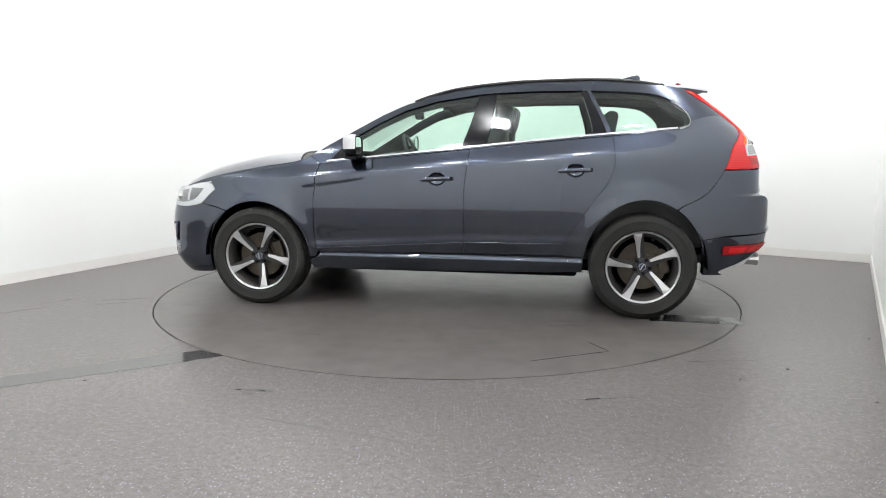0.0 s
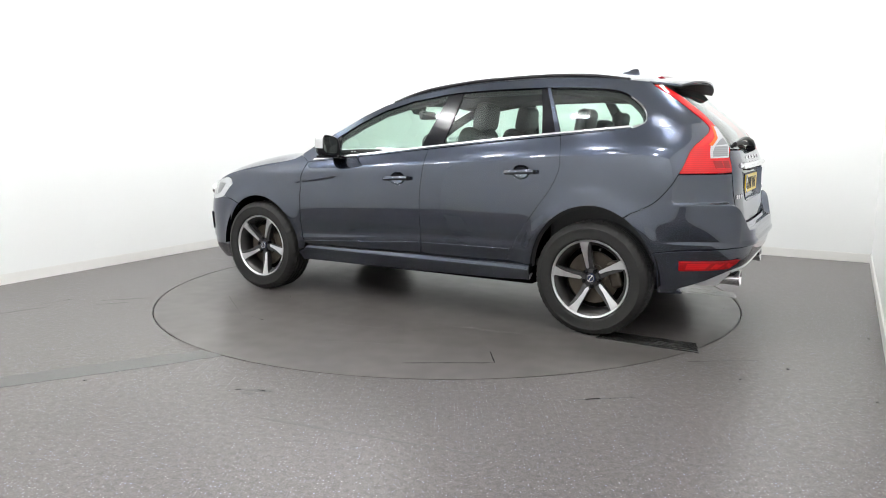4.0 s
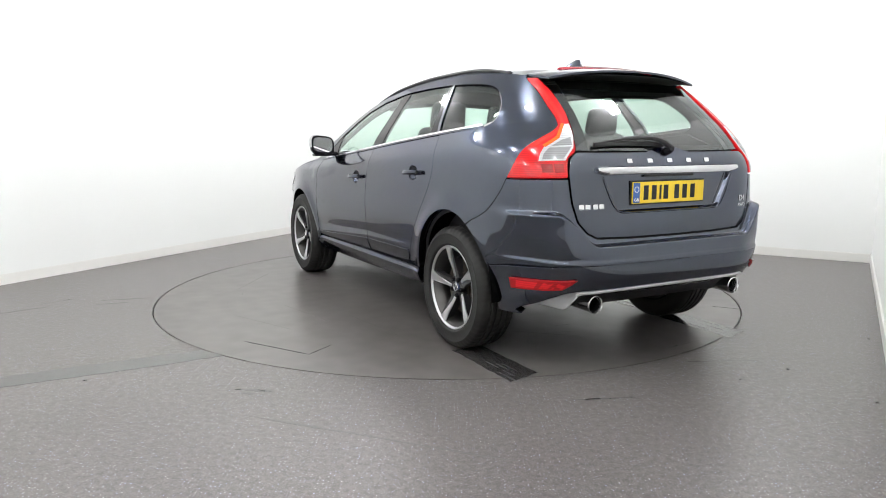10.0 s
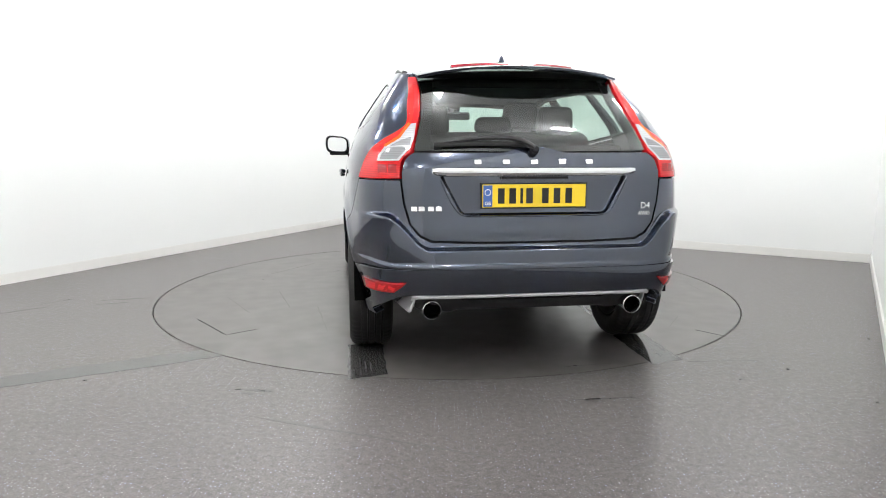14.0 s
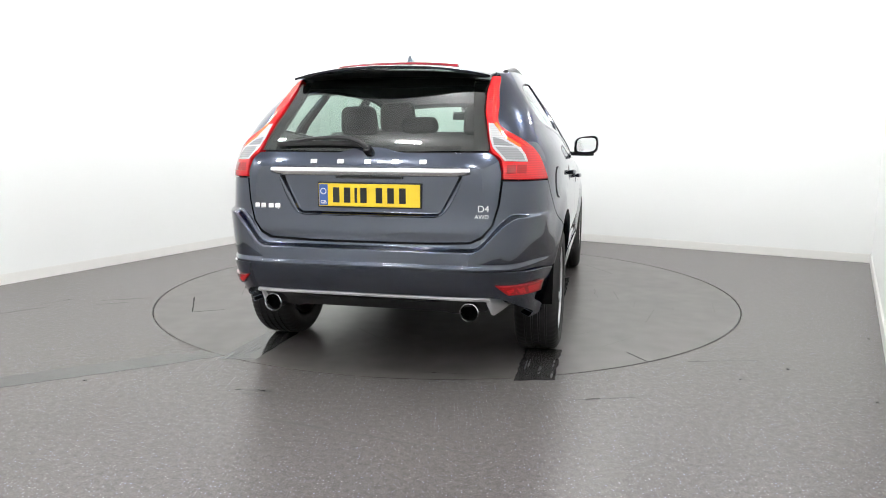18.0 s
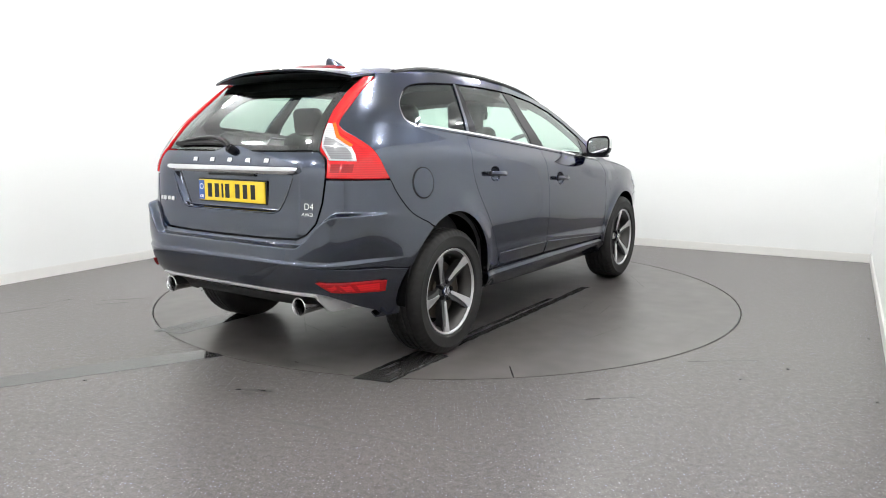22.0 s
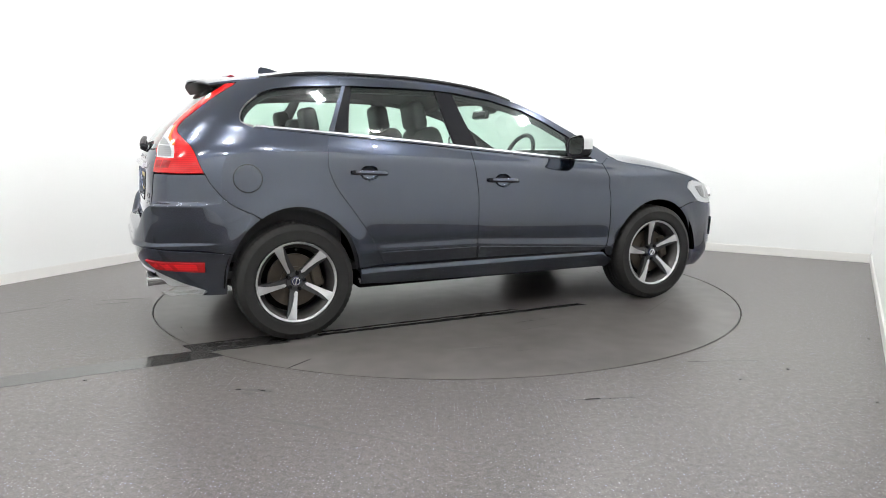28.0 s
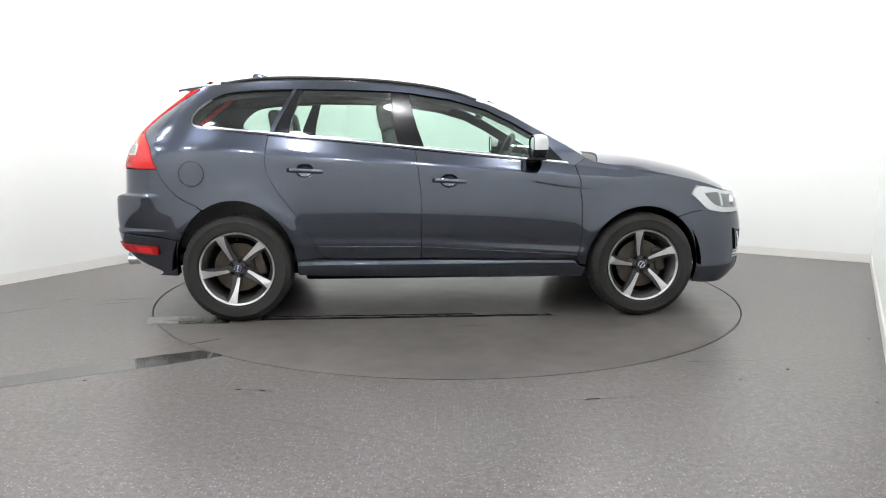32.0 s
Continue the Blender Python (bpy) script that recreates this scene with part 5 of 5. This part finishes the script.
    # makers' letters as plain blocks
    for y in (0.288, 0.145, 0.003, -0.140, -0.280):
        m = frame_at(R(y, 1.104), 0.002)
        part("badge_block", box((0.036, 0.005, 0.024), bevel=0.003), CHROME, gate, "small bright block").matrix_basis = m
    for i, y in enumerate((0.603, 0.567, 0.522, 0.484)):
        m = frame_at(R(y, 0.877), 0.002)
        part("badge_block", box((0.030, 0.004, 0.026), bevel=0.004), CHROME, gate, "small bright block").matrix_basis = m
    for text, z, size, y in (("D4", 0.881, 0.046, -0.580), ("AWD", 0.843, 0.028, -0.573)):
        q, n = on_skin(R(y, z), 0.002)
        up = (Vector((0, 0, 1)) - n * n.z).normalized()
        lettering(text, size, CHROME, gate, Matrix.Translation(q) @ Matrix((up.cross(n), up, n)).transposed().to_4x4(), "bright raised letters")
    # wiper
    pts = [on_skin(R(y, z), o)[0] for y, z, o in ((0.004, 1.160, 0.028), (0.05, 1.184, 0.036), (0.13, 1.203, 0.034), (0.26, 1.205, 0.028), (0.39, 1.196, 0.020), (0.49, 1.185, 0.014))]
    wp = part("wiper_arm", tube(rounded(pts, 4), [0.020 - 0.0145 * (i / 20) ** 1.4 for i in range(21)], 10, flat=0.75), BLACK_PLASTIC, gate, "black rear wiper", smooth=True)
    pts = [on_skin(R(0.03 + 0.47 * i / 10, 1.181 + 0.008 * math.sin(math.pi * i / 10)), 0.012)[0] for i in range(11)]
    part("wiper_blade", tube(pts, 0.008, 8, flat=1.5), SEAL, wp, smooth=True)
    hub = lathe([(0.024, -0.02), (0.024, 0.016), (0.018, 0.026), (0.0001, 0.028)], 20)
    part("wiper_hub", hub, BLACK_GLOSS, wp, smooth=True).matrix_basis = frame_at(R(0.004, 1.154), 0.012)
    # bumper: reflectors, silver strip, dark diffuser, tail pipes
    for side in (1, -1):
        g = [S(-1.902, 0.447), S(-1.906, 0.507), R(0.632, 0.528), R(0.682, 0.474)]
        rf = panel("reflector", g, RED_DARK, bumper, side, shift=lambda f, z: apron_shift(f, z) + 0.013, step=0.02, gap=0.0, bevel=0.003, depth=0.02, label="red bumper reflector")
        for x0, x1 in ((0.10, 0.42), (0.50, 0.66), (0.72, 0.93)):
            cell = [tuple(np.array(g[a]) * (1 - u) + np.array(g[b]) * u) for a, b, u in ((0, 3, x0), (1, 2, x0), (1, 2, x1), (0, 3, x1))]
            low, high = [cell[0], cell[3]], [cell[1], cell[2]]
            quad = [tuple(np.array(p) * 0.82 + np.array(q) * 0.18) for p, q in zip(low, high)] + [tuple(np.array(q) * 0.82 + np.array(p) * 0.18) for p, q in zip(low, high)][::-1]
            panel("reflector_cell", quad, RED, rf, side, shift=lambda f, z: apron_shift(f, z) + 0.0135, step=0.02, gap=0.0, bevel=0.001, depth=0.004, label="brighter red prism field")
    half = [R(0.0, 0.454), R(0.40, 0.454), R(0.58, 0.451), R(0.608, 0.446), R(0.618, 0.434), R(0.606, 0.426), R(0.580, 0.435), R(0.40, 0.440), R(0.0, 0.440)]
    panel("bumper_strip", half + [(-f, z) for f, z in half[::-1][1:-1]], SILVER_PAINT, car, shift=lambda f, z: apron_shift(f, z) + 0.008, step=0.03, gap=0.0005, depth=0.03, label="satin silver strip along the bumper's foot")
    half = [R(0.0, 0.436), R(0.40, 0.436), R(0.585, 0.432), R(0.602, 0.420), R(0.608, 0.39), R(0.606, 0.352), R(0.59, 0.335), R(0.42, 0.322), R(0.38, 0.335), R(0.0, 0.335)]
    df = panel("diffuser", half + [(-f, z) for f, z in half[::-1][1:-1]], BLACK_PLASTIC, car, shift=lambda f, z: apron_shift(f, z) - 0.018, step=0.03, gap=0.0, depth=0.08, label="black plastic diffuser under the bumper")
    half = [R(0.0, 0.424), R(0.34, 0.424), R(0.37, 0.417), R(0.34, 0.412), R(0.0, 0.412)]
    panel("diffuser_edge", half + [(-f, z) for f, z in half[::-1][1:-1]], BLACK_GLOSS, df, shift=lambda f, z: apron_shift(f, z) - 0.008, step=0.04, gap=0.0, depth=0.02)
    # the strip's broad ends, turned towards the wheels
    corner = on_skin(R(0.622, 0.40), 0.006, 1, apron_shift)[0]
    for side in (1, -1):
        bm = bmesh.new()
        rows = []
        for i in range(13):
            t = i / 12
            x, y = corner.x - 0.02 + 0.36 * t, corner.y - 0.012 + 0.085 * t - 0.02 * t * t
            up, low = 0.451 - 0.112 * float(smooth_step(0.05, 1.0, t)), 0.333 + 0.085 * (1 - float(smooth_step(-0.05, 0.24, t)))
            rows.append([bm.verts.new((x, side * (y + o), z)) for o, z in ((-0.010, up - 0.002), (-0.003, up), (0.0, up - 0.006), (-0.002, (up + low) / 2), (-0.005, low + 0.002), (-0.013, low))])
        for p, q in zip(rows, rows[1:]):
            for k in range(6):
                bm.faces.new((p[k], p[(k + 1) % 6], q[(k + 1) % 6], q[k]))
        bm.faces.new(rows[0])
        bm.faces.new(rows[-1])
        part("strip_end", bm, SILVER_PAINT, car, "broad satin silver end of the bumper strip", smooth=True, angle=50)
    for side in (1, -1):
        bm = lathe([(0.041, 0.0), (0.0425, 0.16), (0.047, 0.185), (0.0475, 0.192), (0.0445, 0.195), (0.0415, 0.190), (0.040, 0.15), (0.039, 0.02)], 40)
        pipe = part("tail_pipe", bm, CHROME, car, "round bright tail pipe", smooth=True)
        pipe.matrix_basis = Matrix.Translation((-2.02, side * 0.52, 0.374)) @ Matrix.Rotation(radians(90), 4, "Z")
        # black disc across the bore, painted in for the shade deep inside the pipe
        b = bmesh.new()
        bmesh.ops.create_circle(b, cap_ends=True, segments=32, radius=0.0395)
        bmesh.ops.transform(b, matrix=Matrix.Translation((0, 0.11, 0)) @ Matrix.Rotation(radians(90), 4, "X"), verts=b.verts)
        part("pipe_soot", b, LINER, pipe)
    # filler flap on the right side
    def ring_of(r):
        return [S(-1.655 + r * math.cos(2 * math.pi * k / 40), 0.987 + r * math.sin(2 * math.pi * k / 40)) for k in range(40)]
    fl = panel("filler_gap", ring_of(0.0840), SEAL, car, -1, shift=lambda f, z: 0.003 + 0 * f, step=0.03, gap=0.0, bevel=0.0006, depth=0.003, edge=0.05, label="dark gap round the filler flap")
    panel("filler_flap", ring_of(0.0785), PAINT, car, -1, shift=lambda f, z: 0.0046 + 0 * f, step=0.03, gap=0.0, bevel=0.0012, depth=0.003, edge=0.05, label="round fuel filler flap")


def soft_block(size, at, turn=(0, 0, 0), bevel=0.05, pinch=0.0):
    bm = box(size, (0, 0, 0), None, bevel, 4)
    if pinch:
        for v in bm.verts:
            k = 1 - pinch * (v.co.z / size[2] + 0.5)
            v.co.y *= k
    bmesh.ops.transform(bm, matrix=Matrix.Translation(at) @ Euler([radians(a) for a in turn]).to_matrix().to_4x4(), verts=bm.verts)
    return bm


def build_cabin(car):
    cabin = part("cabin_tub", merged(box((2.95, 1.50, 0.05), (-0.45, 0, 0.40), bevel=0.01), box((0.05, 1.5, 0.62), (1.02, 0, 0.68), bevel=0.01)), TRIM_DARK, car, "charcoal cabin floor and bulkhead")
    for side in (1, -1):
        g = [S(-0.93, 0.33), S(0.92, 0.31), S(0.93, 0.98), S(0.90, belt(0.9) - 0.004), S(-1.15, belt(-1.15) - 0.004), S(-1.15, 1.02), S(-1.0, 0.75), S(-0.92, 0.6)]
        panel("door_lining", g, TRIM_DARK, car, side, shift=lambda f, z: -0.050 - 0.03 * smooth_step(1.0, 0.8, z), step=0.08, gap=0.0, depth=0.01, label="charcoal inner door lining")
        g = [S(-1.16, 0.86), S(-1.16, belt(-1.16)), S(-1.60, belt(-1.60)), S(-1.85, 1.20), S(-1.85, 0.86)]
        panel("boot_lining", g, TRIM_DARK, car, side, shift=lambda f, z: -0.07 + 0 * f, step=0.08, gap=0.0, depth=0.01, label="charcoal boot side lining")
        part("boot_side", box((0.80, 0.30, 0.50), (-1.45, side * 0.60, 0.72), bevel=0.04), TRIM_DARK, car, "charcoal boot side box")
    g = [R(0.0, 0.62), R(0.58, 0.62), R(0.60, 1.14), R(0.0, 1.14)]
    panel("gate_lining", g + [(-f, z) for f, z in g[::-1][1:-1]], TRIM_DARK, car, shift=lambda f, z: -0.085 + 0 * f, step=0.08, gap=0.0, depth=0.01, label="charcoal inner lining of the tailgate")
    top_patch("headlining", -1.58, 0.12, HEADLINING, car, 16, 14, wide=0.94, lift=-0.070, depth=0.03, label="grey cloth headlining")
    part("boot_cover", box((0.62, 1.18, 0.02), (-1.50, 0, 1.06), bevel=0.006), TRIM_DARK, car, "black load cover behind the rear seats")
    # seats: the driver sits on the right
    for y in (0.37, -0.37):
        s = part("front_seat", soft_block((0.52, 0.52, 0.20), (0.10, y, 0.62), (0, -6, 0), 0.07), LEATHER, car, "black leather front seat", smooth=True)
        part("seat_back", merged(soft_block((0.17, 0.50, 0.70), (-0.25, y, 0.96), (0, -17, 0), 0.07, 0.22), soft_block((0.21, 0.09, 0.52), (-0.20, y + 0.20, 0.92), (0, -17, 0), 0.04), soft_block((0.21, 0.09, 0.52), (-0.20, y - 0.20, 0.92), (0, -17, 0), 0.04)), LEATHER, s, smooth=True)
        part("headrest", merged(soft_block((0.11, 0.28, 0.21), (-0.395, y, 1.375), (0, -10, 0), 0.05, 0.1), soft_block((0.10, 0.16, 0.12), (-0.37, y, 1.26), (0, -14, 0), 0.03)), LEATHER, s, smooth=True)
    bench = part("rear_seat", soft_block((0.50, 1.30, 0.18), (-0.72, 0, 0.64), (0, -6, 0), 0.06), LEATHER, car, "black leather rear bench", smooth=True)
    part("bench_back", soft_block((0.16, 1.28, 0.66), (-1.03, 0, 0.94), (0, -20, 0), 0.06), LEATHER, bench, smooth=True)
    for y, h in ((0.40, 1.0), (-0.40, 1.0), (0.0, 0.55)):
        hr = part("headrest", soft_block((0.09, 0.25, 0.18 * h), (-1.165, y, 1.27 + 0.06 * h), (0, -10, 0), 0.04, 0.12), LEATHER, bench, smooth=True)
        for k in (0.05, -0.05):
            part("headrest_post", tube([(-1.135, y + k, 1.16), (-1.155, y + k, 1.30)], 0.006, 8), CHROME, bench, smooth=True)
    # dashboard, steering wheel, mirror
    dash = part("dashboard", merged(soft_block((0.46, 1.42, 0.26), (0.80, 0, 0.92), (0, 8, 0), 0.06), soft_block((0.24, 0.36, 0.09), (0.64, -0.37, 1.055), (0, 10, 0), 0.035), soft_block((0.14, 0.26, 0.40), (0.55, 0, 0.78), (0, -25, 0), 0.03)), TRIM_DARK, car, "charcoal dashboard", smooth=True)
    part("centre_console", soft_block((0.95, 0.22, 0.24), (0.12, 0, 0.60), (0, 0, 0), 0.04), TRIM_DARK, car, smooth=True)
    tilt = Matrix.Translation((0.475, -0.37, 1.075)) @ Matrix.Rotation(radians(-66), 4, "Y")
    rim = tube([(0.185 * math.cos(2 * math.pi * k / 40), 0.185 * math.sin(2 * math.pi * k / 40), 0) for k in range(40)], 0.016, 10, closed=True)
    bmesh.ops.transform(rim, matrix=tilt, verts=rim.verts)
    st = part("steering_wheel", rim, LEATHER, car, "black leather steering wheel", smooth=True)
    bm = merged(soft_block((0.12, 0.13, 0.05), (0, 0, -0.01), (0, 0, 0), 0.02), box((0.03, 0.34, 0.015), (0.01, 0, -0.006), bevel=0.005), box((0.17, 0.03, 0.015), (-0.09, 0, -0.006), bevel=0.005))
    bmesh.ops.transform(bm, matrix=tilt, verts=bm.verts)
    part("wheel_boss", bm, TRIM_DARK, st, smooth=True)
    part("column", tube([(0.49, -0.37, 1.065), (0.72, -0.37, 0.97)], 0.04, 12), TRIM_DARK, st, smooth=True)
    m = part("interior_mirror", soft_block((0.035, 0.235, 0.068), (0.345, -0.005, 1.405), (0, 8, 0), 0.018), BLACK_PLASTIC, car, "black interior mirror", smooth=True)
    part("mirror_face", box((0.003, 0.215, 0.052), (0.326, -0.005, 1.402), (0, 8, 0), bevel=0.001), MIRROR, m)
    part("mirror_stalk", merged(tube([(0.36, -0.005, 1.43), (0.43, -0.005, 1.475)], 0.012, 8), soft_block((0.10, 0.10, 0.07), (0.43, 0, 1.465), (0, 28, 0), 0.02)), BLACK_PLASTIC, m, smooth=True)


# ---------------------------------------------------------------- marks on the floor and the deck
def flat_patch(name, pts, mat, parent, z, thick=0.0012, label="", ragged=0.0, seed=1):
    """A thin flat shape laid on the floor, with a ragged edge where wanted."""
    rnd = random.Random(seed)
    loop = []
    for i, a in enumerate(pts):
        b = pts[(i + 1) % len(pts)]
        k = max(1, int(math.dist(a, b) / 0.04)) if ragged else 1
        for j in range(k):
            t = j / k
            loop.append((a[0] + (b[0] - a[0]) * t + rnd.uniform(-ragged, ragged), a[1] + (b[1] - a[1]) * t + rnd.uniform(-ragged, ragged)))
    bm = bmesh.new()
    top = [bm.verts.new((x, y, z + thick)) for x, y in loop]
    low = [bm.verts.new((x, y, z)) for x, y in loop]
    bm.faces.new(top)
    for i in range(len(loop)):
        j = (i + 1) % len(loop)
        bm.faces.new((top[i], low[i], low[j], top[j]))
    bmesh.ops.triangulate(bm, faces=[f for f in bm.faces if len(f.verts) > 4])
    return part(name, bm, mat, parent, label)


def strip(a, b, w0, w1=None, wobble=0.0, seed=3):
    """The outline of a thin streak from a to b."""
    rnd = random.Random(seed)
    a, b = Vector(a), Vector(b)
    d = (b - a).normalized()
    n = Vector((-d.y, d.x))
    w1 = w0 if w1 is None else w1
    k = 8
    left = [a + (b - a) * (i / k) + n * ((w0 + (w1 - w0) * i / k) / 2 * (0.2 if i in (0, k) else rnd.uniform(0.6, 1.3)) + rnd.uniform(-wobble, wobble)) for i in range(k + 1)]
    right = [a + (b - a) * (i / k) - n * ((w0 + (w1 - w0) * i / k) / 2 * (0.2 if i in (0, k) else rnd.uniform(0.6, 1.3)) + rnd.uniform(-wobble, wobble)) for i in range(k + 1)]
    return [tuple(v) for v in left + right[::-1]]


def build_marks(table):
    # the hatch in the deck
    a, b, c = Vector((0.47, -1.953)), Vector((0.952, -1.765)), Vector((0.862, -1.565))
    flat_patch("hatch_joint", strip(a, b, 0.010), GAP, table, 0.0, 0.0006, "dark joint of a hatch in the deck")
    flat_patch("hatch_joint", strip(b, c, 0.007, seed=5), GAP, table, 0.0, 0.0006)
    flat_patch("hatch_joint", strip((1.72, 1.15), (1.90, 1.235), 0.008, seed=6), GAP, table, 0.0, 0.0006)
    # wheel prints and rolled tracks, laid in the car's own lines
    a = radians(SPIN[0][1])

    def deck(x, y):
        x, y = x + CAR_X, y + CAR_Y
        return Vector((x * math.cos(a) - y * math.sin(a), x * math.sin(a) + y * math.cos(a)))
    for k, (x0, x1, y, w) in enumerate(((-1.45, -2.07, 0.83, 0.20), (-1.45, -2.05, -0.83, 0.20), (-1.25, 0.75, -0.845, 0.05), (-1.25, 0.2, -0.785, 0.03))):
        n = Vector((0.0, w / 2))
        rim = [deck(x0, y - w / 2), deck(x0, y + w / 2), deck(x1, y + w / 2 + 0.01), deck(x1 + 0.05, y - w / 2)]
        flat_patch("tyre_print", [tuple(v) for v in rim], POLISHED, table, 0.0, 0.0006, "band polished smooth by a tyre", ragged=0.006, seed=k + 4)
        rnd = random.Random(k)
        for m in range(5 if w > 0.1 else 0):
            s, yy = rnd.uniform(0.3, 0.8), y + rnd.uniform(-0.4, 0.4) * w
            flat_patch("deck_scuff", strip(deck(x0 + (x1 - x0) * s, yy), deck(x0 + (x1 - x0) * (s + rnd.uniform(0.1, 0.3)), yy), rnd.uniform(0.006, 0.014), seed=70 + m), WET, table, 0.0007, 0.0004)
    for k, (p, q, w) in enumerate((((-0.27, -1.34), (0.34, -1.31), 0.012), ((0.32, -1.11), (1.06, -1.14), 0.014), ((1.00, 1.42), (0.66, 1.55), 0.014), ((1.99, 0.62), (2.18, 0.60), 0.05),
                                   ((-1.2, 1.3), (-0.7, 1.5), 0.010), ((0.4, -1.6), (-0.2, -1.75), 0.010), ((1.3, -0.5), (1.7, -0.2), 0.012), ((-1.5, -0.9), (-1.0, -1.4), 0.010))):
        flat_patch("deck_scuff", strip(p, q, w * 0.7, wobble=w * 0.25, seed=20 + k), SCRATCH, table, 0.0, 0.0005)
    rnd = random.Random(11)
    for k in range(22):
        f, r, long = rnd.uniform(0, 2 * math.pi), rnd.uniform(0.9, 2.15), rnd.uniform(0.08, 0.35)
        a0, a1 = f, f + long / r
        p, q = (r * math.cos(a0), r * math.sin(a0)), ((r + rnd.uniform(-0.1, 0.1)) * math.cos(a1), (r + rnd.uniform(-0.03, 0.03)) * math.sin(a1))
        if max(math.hypot(*p), math.hypot(*q)) < 2.23:
            flat_patch("deck_scuff", strip(p, q, rnd.uniform(0.004, 0.008), wobble=0.002, seed=200 + k), SCRATCH if k % 3 else WET, table, 0.0, 0.0003)


def build_floor_marks():
    pts = [(-1.435, -1.770), (-1.27, -1.868), (-1.55, -2.045), (-2.22, -2.405), (-3.2, -2.93), (-3.3, -2.78), (-2.31, -2.25), (-1.62, -1.86)]
    t = flat_patch("floor_tape", pts, TAPE, None, 0.0, 0.0014, ragged=0.006)
    tagged(t, label="worn shiny clear tape stuck across the black floor", category="floor tape")
    first = None
    for k, (p, q, w, mat) in enumerate((((-3.16, -0.91), (-2.93, -0.70), 0.02, PALE_TAPE), ((-2.62, -0.63), (-2.40, -0.55), 0.02, PALE_TAPE), ((-2.64, -0.50), (-2.31, -0.40), 0.02, PALE_TAPE),
                                        ((-3.03, -0.62), (-2.88, -0.44), 0.012, WET), ((-1.05, -2.42), (-0.85, -2.44), 0.025, WET), ((-1.00, -2.47), (-0.93, -2.475), 0.02, WET),
                                        ((0.55, -2.55), (0.95, -2.50), 0.01, WET), ((-0.9, -2.75), (0.3, -3.2), 0.012, PALE_TAPE), ((1.35, -1.95), (1.75, -1.93), 0.008, WET))):
        m = flat_patch("floor_scuff", strip(p, q, w, wobble=w * 0.3, seed=60 + k), mat, None, 0.0, 0.0006)
        tagged(m, label="thin pale scuff worn into the black floor" if mat is PALE_TAPE else "thin dark scrape on the black floor", category="scuff", group="scuffs on the floor")
    for k, (x, y) in enumerate(((1.84, -2.09), (2.03, -2.57), (2.62, -1.50), (-1.85, -2.30), (1.52, -2.25))):
        bm = bmesh.new()
        bmesh.ops.create_icosphere(bm, subdivisions=1, radius=0.009)
        for v in bm.verts:
            v.co.z = v.co.z * 0.5 + 0.003
            v.co.x += 0.003 * math.sin(9 * v.co.y * 100 + k)
        g = part("grit", bm, PALE_TAPE if k else BLACK_PLASTIC)
        g.location = (x, y, 0)
        tagged(g, label="small crumb of grit lying on the floor", category="grit", group="grit on the floor")


build_handles(car)
build_mirrors(car)
build_tail_details(car)
build_cabin(car)
build_marks(turntable)
build_floor_marks()

def motions():
    """Turns the deck and the car on it."""
    walk(turntable, [(t, pose(0, 0, 0, 0, 0, a - SPIN[0][1])) for t, a in SPIN])
    rows = []
    for t, a in SPIN:
        c, s = math.cos(radians(a)), math.sin(radians(a))
        rows.append((t, pose(c * CAR_X - s * CAR_Y, s * CAR_X + c * CAR_Y, 0.01, 0, 0, a)))
    walk(car, rows)


motions()
